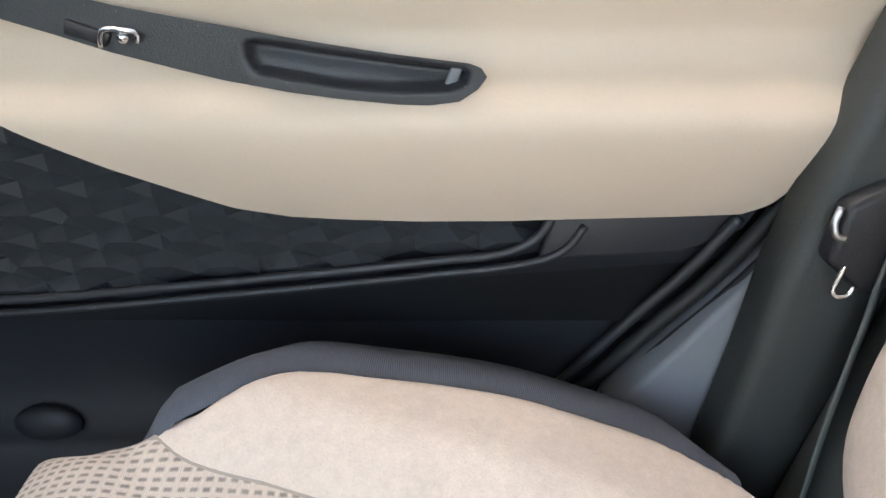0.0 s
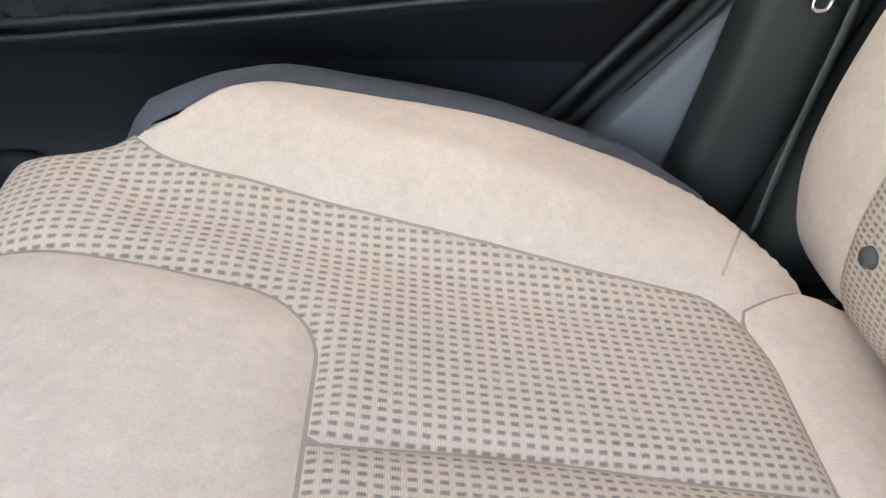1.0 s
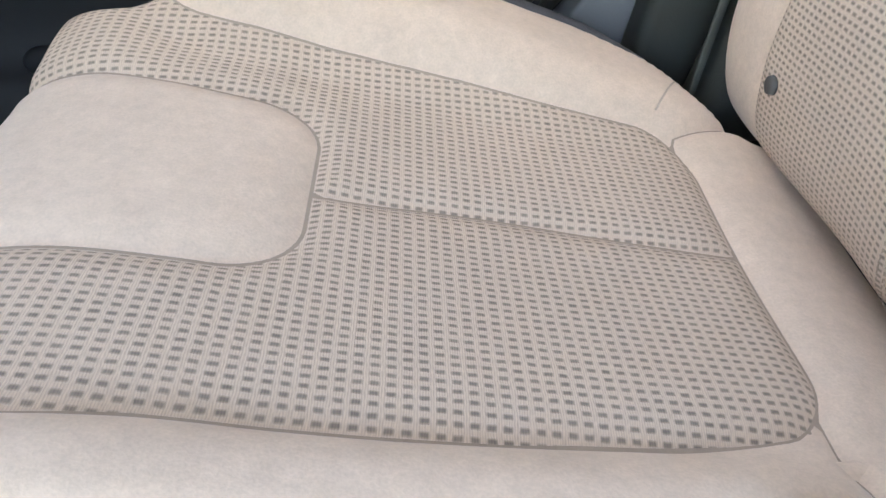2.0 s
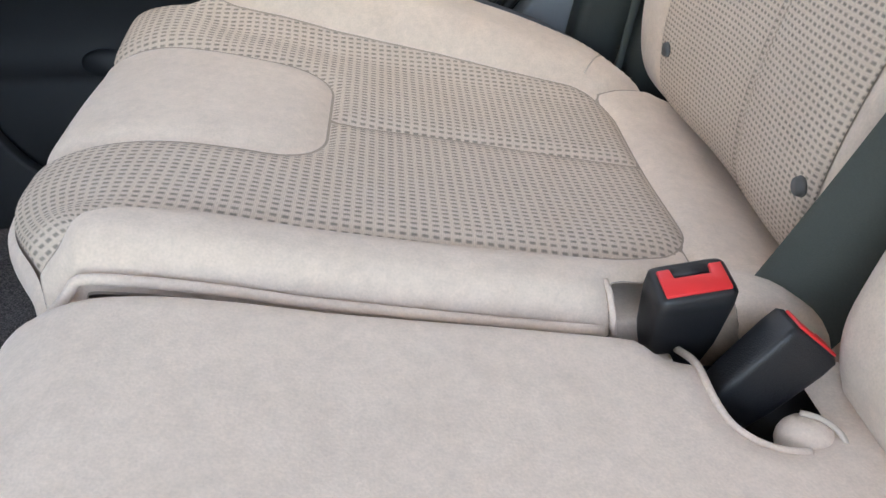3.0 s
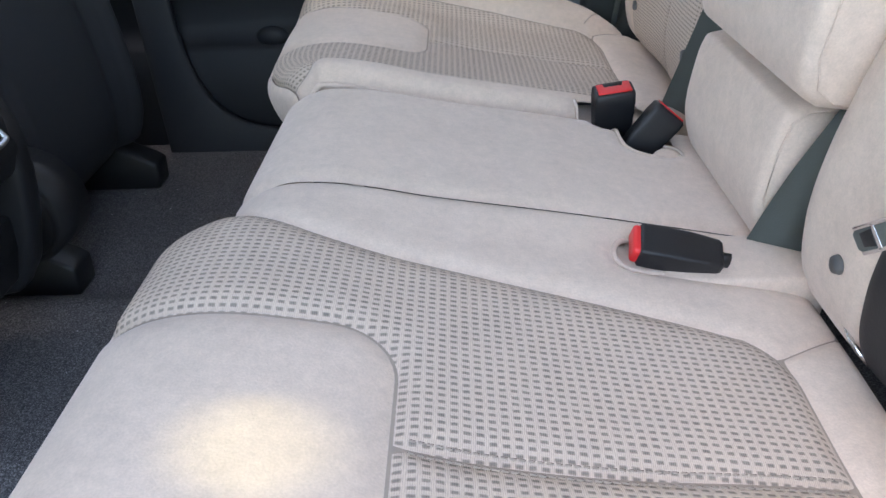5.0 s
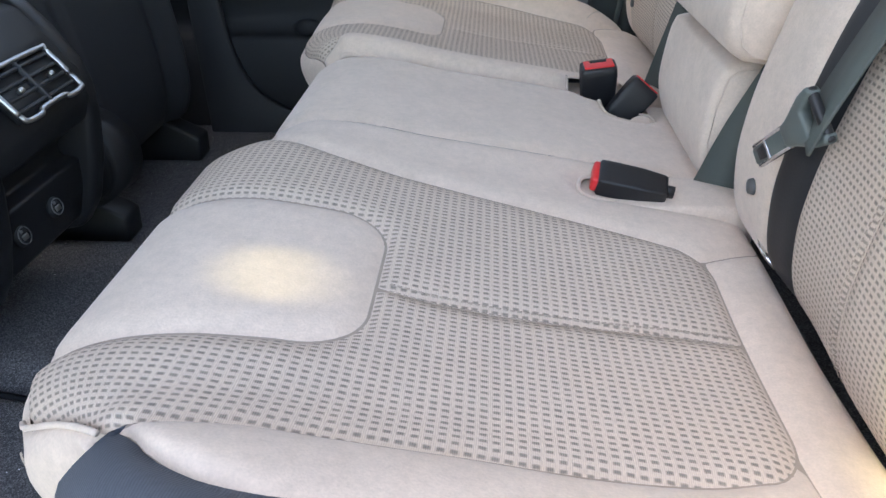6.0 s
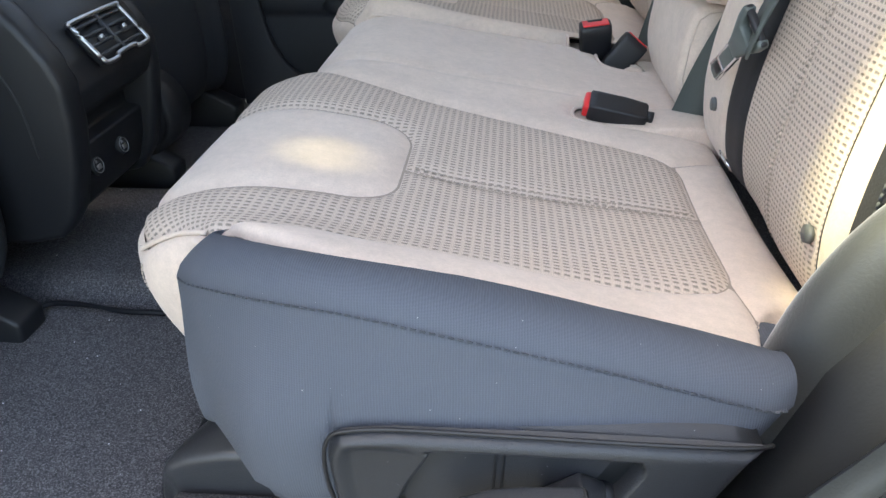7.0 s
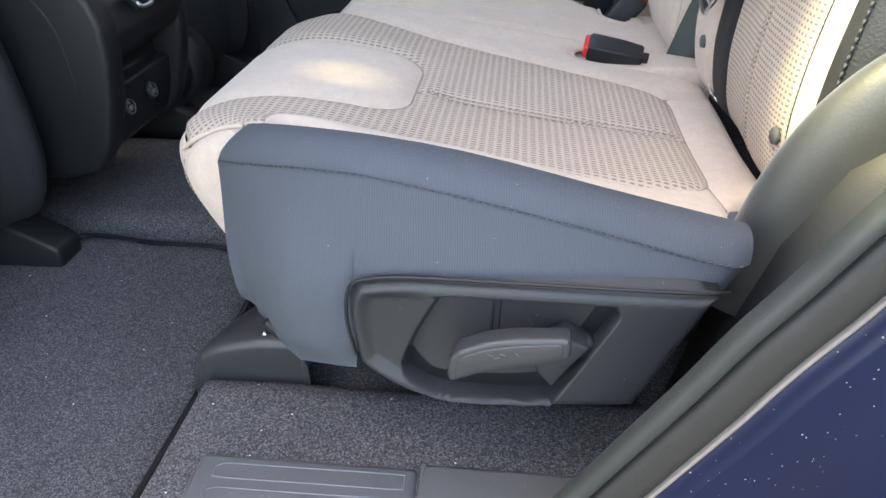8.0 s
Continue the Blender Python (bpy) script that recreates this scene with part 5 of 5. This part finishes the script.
vent_m = Matrix.Translation((-0.450, 0.645, 0.389)) @ Matrix.Rotation(radians(-37), 4, "Y")
# in the vent's own frame: y across, z up its face, -x into it
frame_line = [(-0.060, -0.022), (-0.055, -0.030), (-0.030, -0.031), (-0.022, -0.027), (0.022, -0.027), (0.030, -0.031), (0.056, -0.030), (0.061, -0.022), (0.060, 0.024), (0.054, 0.030), (-0.054, 0.030), (-0.060, 0.024)]
ring = tube_bm(smooth_line([(0.012, a, b) for a, b in frame_line + frame_line[:1]], 96), 0.0032, 8)
ring.transform(vent_m)
vent = put("vent_frame", ring, STEEL, console, "satin metal vent surround")
back = box_bm(0.0, 0.0085, -0.058, 0.058, -0.028, 0.028)
back.transform(vent_m)
put("vent_well", back, BLACK, console)
for k in range(4):
    sl = box_bm(0.004, 0.0125, -0.056, 0.056, -0.021 + k * 0.0135, -0.0165 + k * 0.0135, 0.001, 1)
    sl.transform(vent_m)
    put("vent_slat", sl, SHELL, console)
dv = box_bm(0.004, 0.0145, -0.002, 0.002, -0.027, 0.028, 0.001, 1)
dv.transform(vent_m)
put("vent_divider", dv, SHELL, console)
for y in (-0.03, 0.03):
    kn = box_bm(0.011, 0.018, y - 0.004, y + 0.004, -0.004, 0.002, 0.0015, 2)
    kn.transform(vent_m)
    put("vent_knob", kn, STEEL, console, "small bright vent knob")
for x, y, z in ((-0.479, 0.662, 0.228), (-0.481, 0.592, 0.226)):
    um = Matrix.Translation((x, y, z)) @ Matrix.Rotation(radians(-12), 4, "Y")
    bm = bmesh.new()
    bmesh.ops.create_cone(bm, cap_ends=True, segments=28, radius1=0.0145, radius2=0.0125, depth=0.006, matrix=um @ Matrix.Rotation(math.pi / 2, 4, "Y"))
    port = put("usb_socket", bm, DARK, console, "round socket with a bright inner port")
    bm = tube_bm([um @ Vector((0.0036, 0.0105 * math.cos(a), 0.0105 * math.sin(a))) for a in [i * 0.33 for i in range(20)]], 0.0008, 6)
    bm.transform(Matrix.Translation(-console.location))
    part("socket_ring", bm, PILLAR, port)
    bm = box_bm(0.002, 0.0048, -0.005, 0.005, -0.0055, 0.0015, 0.001, 2)
    bm.transform(Matrix.Translation(-console.location) @ um)
    part("port", bm, STEEL, port, "bright metal port")
    bm = box_bm(0.002, 0.0044, -0.004, 0.000, 0.004, 0.008, 0.0005, 1)
    bm.transform(Matrix.Translation(-console.location) @ um)
    part("symbol", bm, PILLAR, port)

# ---- front seats ----
def front_seat(y0, y1, label):
    root = thing("front_seat", label, "car seat", (-0.7, (y0 + y1) / 2, 0.1), group="front seats")
    prof = [(0.0, -0.625, 0.10), (0.06, -0.585, 0.13), (0.12, -0.565, 0.20), (0.25, -0.572, 0.34), (0.45, -0.605, 0.55), (0.65, -0.65, 0.76), (0.75, -0.69, 0.86), (0.82, -0.75, 0.885)]
    rows = []
    for k in range(33):
        x, z = lerp_table(prof, 0.82 * k / 32)
        row = []
        for i in range(49):
            t = i / 48
            w = abs(2 * t - 1)
            dx = -0.09 * max(0.0, (w - 0.86) / 0.14) ** 2.2 + 0.020 * math.exp(-((w - 0.74) / 0.09) ** 2) - 0.010 * math.exp(-((w - 0.52) / 0.035) ** 2)
            row.append((x + dx, y0 + (y1 - y0) * t, z))
        rows.append(row)
    put("backrest", sheet_bm(rows), SEATBACK, root, "dark cloth backrest with raised sides")
    put("backrest_front", prism_bm([(-0.70, 0.12), (-0.66, 0.20), (-0.68, 0.55), (-0.74, 0.84), (-0.80, 0.84), (-0.80, 0.20)], "y", y0 + 0.015, y1 - 0.015, 0.015, 3), DARK, root)
    put("seat_base", prism_bm([(-0.64, 0.13), (-0.615, 0.16), (-0.61, 0.24), (-0.66, 0.28), (-1.15, 0.30), (-1.15, 0.13)], "y", y0 + 0.02, y1 - 0.015, 0.015, 3), BLACK, root)
    for y in (y0 + 0.41, y0 + 0.06) if y0 < MID else (y0 + 0.06, y0 + 0.40):
        put("rail", prism_bm([(-0.66, 0.03), (-0.535, 0.034), (-0.53, 0.082), (-0.545, 0.092), (-0.60, 0.118), (-0.64, 0.125), (-1.1, 0.10), (-1.1, 0.03)], "y", y, y + 0.055, 0.006, 2), BLACK, root, "black plastic rail end")
    return root


front_seat(0.0, 0.525, "dark front seat seen from behind on floor rails")
front_seat(0.83, 1.345, "dark front seat seen from behind beside the far door")
hinge = thing("hinge_cover", "rounded black plastic cover at the foot of the front seat", "seat trim", (-0.53, 0.87, 0.2))
bm = bmesh.new()
bmesh.ops.create_cone(bm, cap_ends=True, segments=40, radius1=0.075, radius2=0.07, depth=0.09, matrix=Matrix.Translation((-0.55, 0.865, 0.205)) @ Matrix.Rotation(math.pi / 2, 4, "X"))
bmesh.ops.bevel(bm, geom=[e for e in bm.edges if len(e.link_faces) == 2 and e.calc_face_angle() > 0.8], offset=0.012, segments=3, affect="EDGES")
put("cover_shell", bm, BLACK, hinge)

# ---- car shell, closed around ----
def slab(name, x0, x1, y0, y1, z0, z1, m, label, bevel=0.0):
    return tagged(part(name, box_bm(x0, x1, y0, y1, z0, z1, bevel), m, None, "", bevel > 0), label, kind="structure")


slab("floor_pan", -1.65, 0.75, -0.05, 1.5, -0.12, 0.02, BLACK, "underside of the car floor")
slab("wall_front", -1.75, -1.65, -0.05, 1.5, -0.1, 0.90, BLACK, "dark dashboard side")
slab("wall_rear", 0.72, 0.78, 0.0, 1.5, 0.0, 0.90, DARK, "dark trim behind the rear seats")
slab("wall_far", -1.65, -0.955, 1.43, 1.5, 0.0, 0.82, DARK, "far front door")
slab("wall_far_rear", 0.50, 0.78, 1.40, 1.5, 0.0, 0.90, DARK, "far rear body side")
slab("wall_near_rear", 0.50, 0.78, -0.03, 0.0, 0.45, 0.90, DARK, "near rear body side")
# unseen lining with a made-up slot that lets a sun patch onto the near seat
SUN_SLOT = (-0.442, -0.392, 0.214, 0.230)
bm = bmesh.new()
xs, ys = (-1.3, SUN_SLOT[0], SUN_SLOT[1], 1.1), (0.13, SUN_SLOT[2], SUN_SLOT[3], 1.39)
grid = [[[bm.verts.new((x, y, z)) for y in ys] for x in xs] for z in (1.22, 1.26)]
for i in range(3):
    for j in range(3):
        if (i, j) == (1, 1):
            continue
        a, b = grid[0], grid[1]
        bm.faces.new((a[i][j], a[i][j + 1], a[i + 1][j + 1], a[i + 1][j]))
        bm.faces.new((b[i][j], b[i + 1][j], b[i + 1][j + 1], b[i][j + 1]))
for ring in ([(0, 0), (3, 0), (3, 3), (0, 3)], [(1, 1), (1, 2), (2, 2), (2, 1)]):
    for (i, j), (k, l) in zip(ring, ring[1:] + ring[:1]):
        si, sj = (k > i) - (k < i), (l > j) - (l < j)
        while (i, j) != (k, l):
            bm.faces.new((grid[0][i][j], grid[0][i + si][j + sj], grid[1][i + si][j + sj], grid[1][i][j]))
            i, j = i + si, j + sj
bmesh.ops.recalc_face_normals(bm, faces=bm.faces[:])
tagged(part("ceiling", bm, LINING, None, "", False), "pale roof lining with an added slot for the sun patch", kind="structure")
# unseen slab added to keep sun off the cushion; its end sets the shadow edge
slab("sun_blocker", -1.3, -0.062, -0.24, 0.128, 1.20, 1.28, DARK, "added dark slab, unseen, that keeps the sun off the cushion", 0.02)
slab("pillar_far", -0.98, -0.86, 1.40, 1.48, 0.82, 1.24, LINING, "far door pillar")
slab("pillar_far_rear", 0.50, 0.62, 1.36, 1.46, 0.90, 1.24, LINING, "far rear pillar")
slab("pillar_near", -0.70, -0.60, -0.04, 0.04, 0.0, 1.24, DARK, "near door pillar")
slab("pillar_near_rear", 0.50, 0.62, -0.02, 0.06, 0.90, 1.24, LINING, "near rear pillar")
# unseen slab where the open door stands, cut short to tune how much it shades
slab("wall_near_door", -0.80, -0.72, -0.50, -0.06, 0.1, 0.90, DARK, "unseen dark slab in place of the open near door, shading the seat front")
slab("ground", -60, 60, -60, 60, -0.55, -0.45, GROUND, "grey asphalt ground outside")
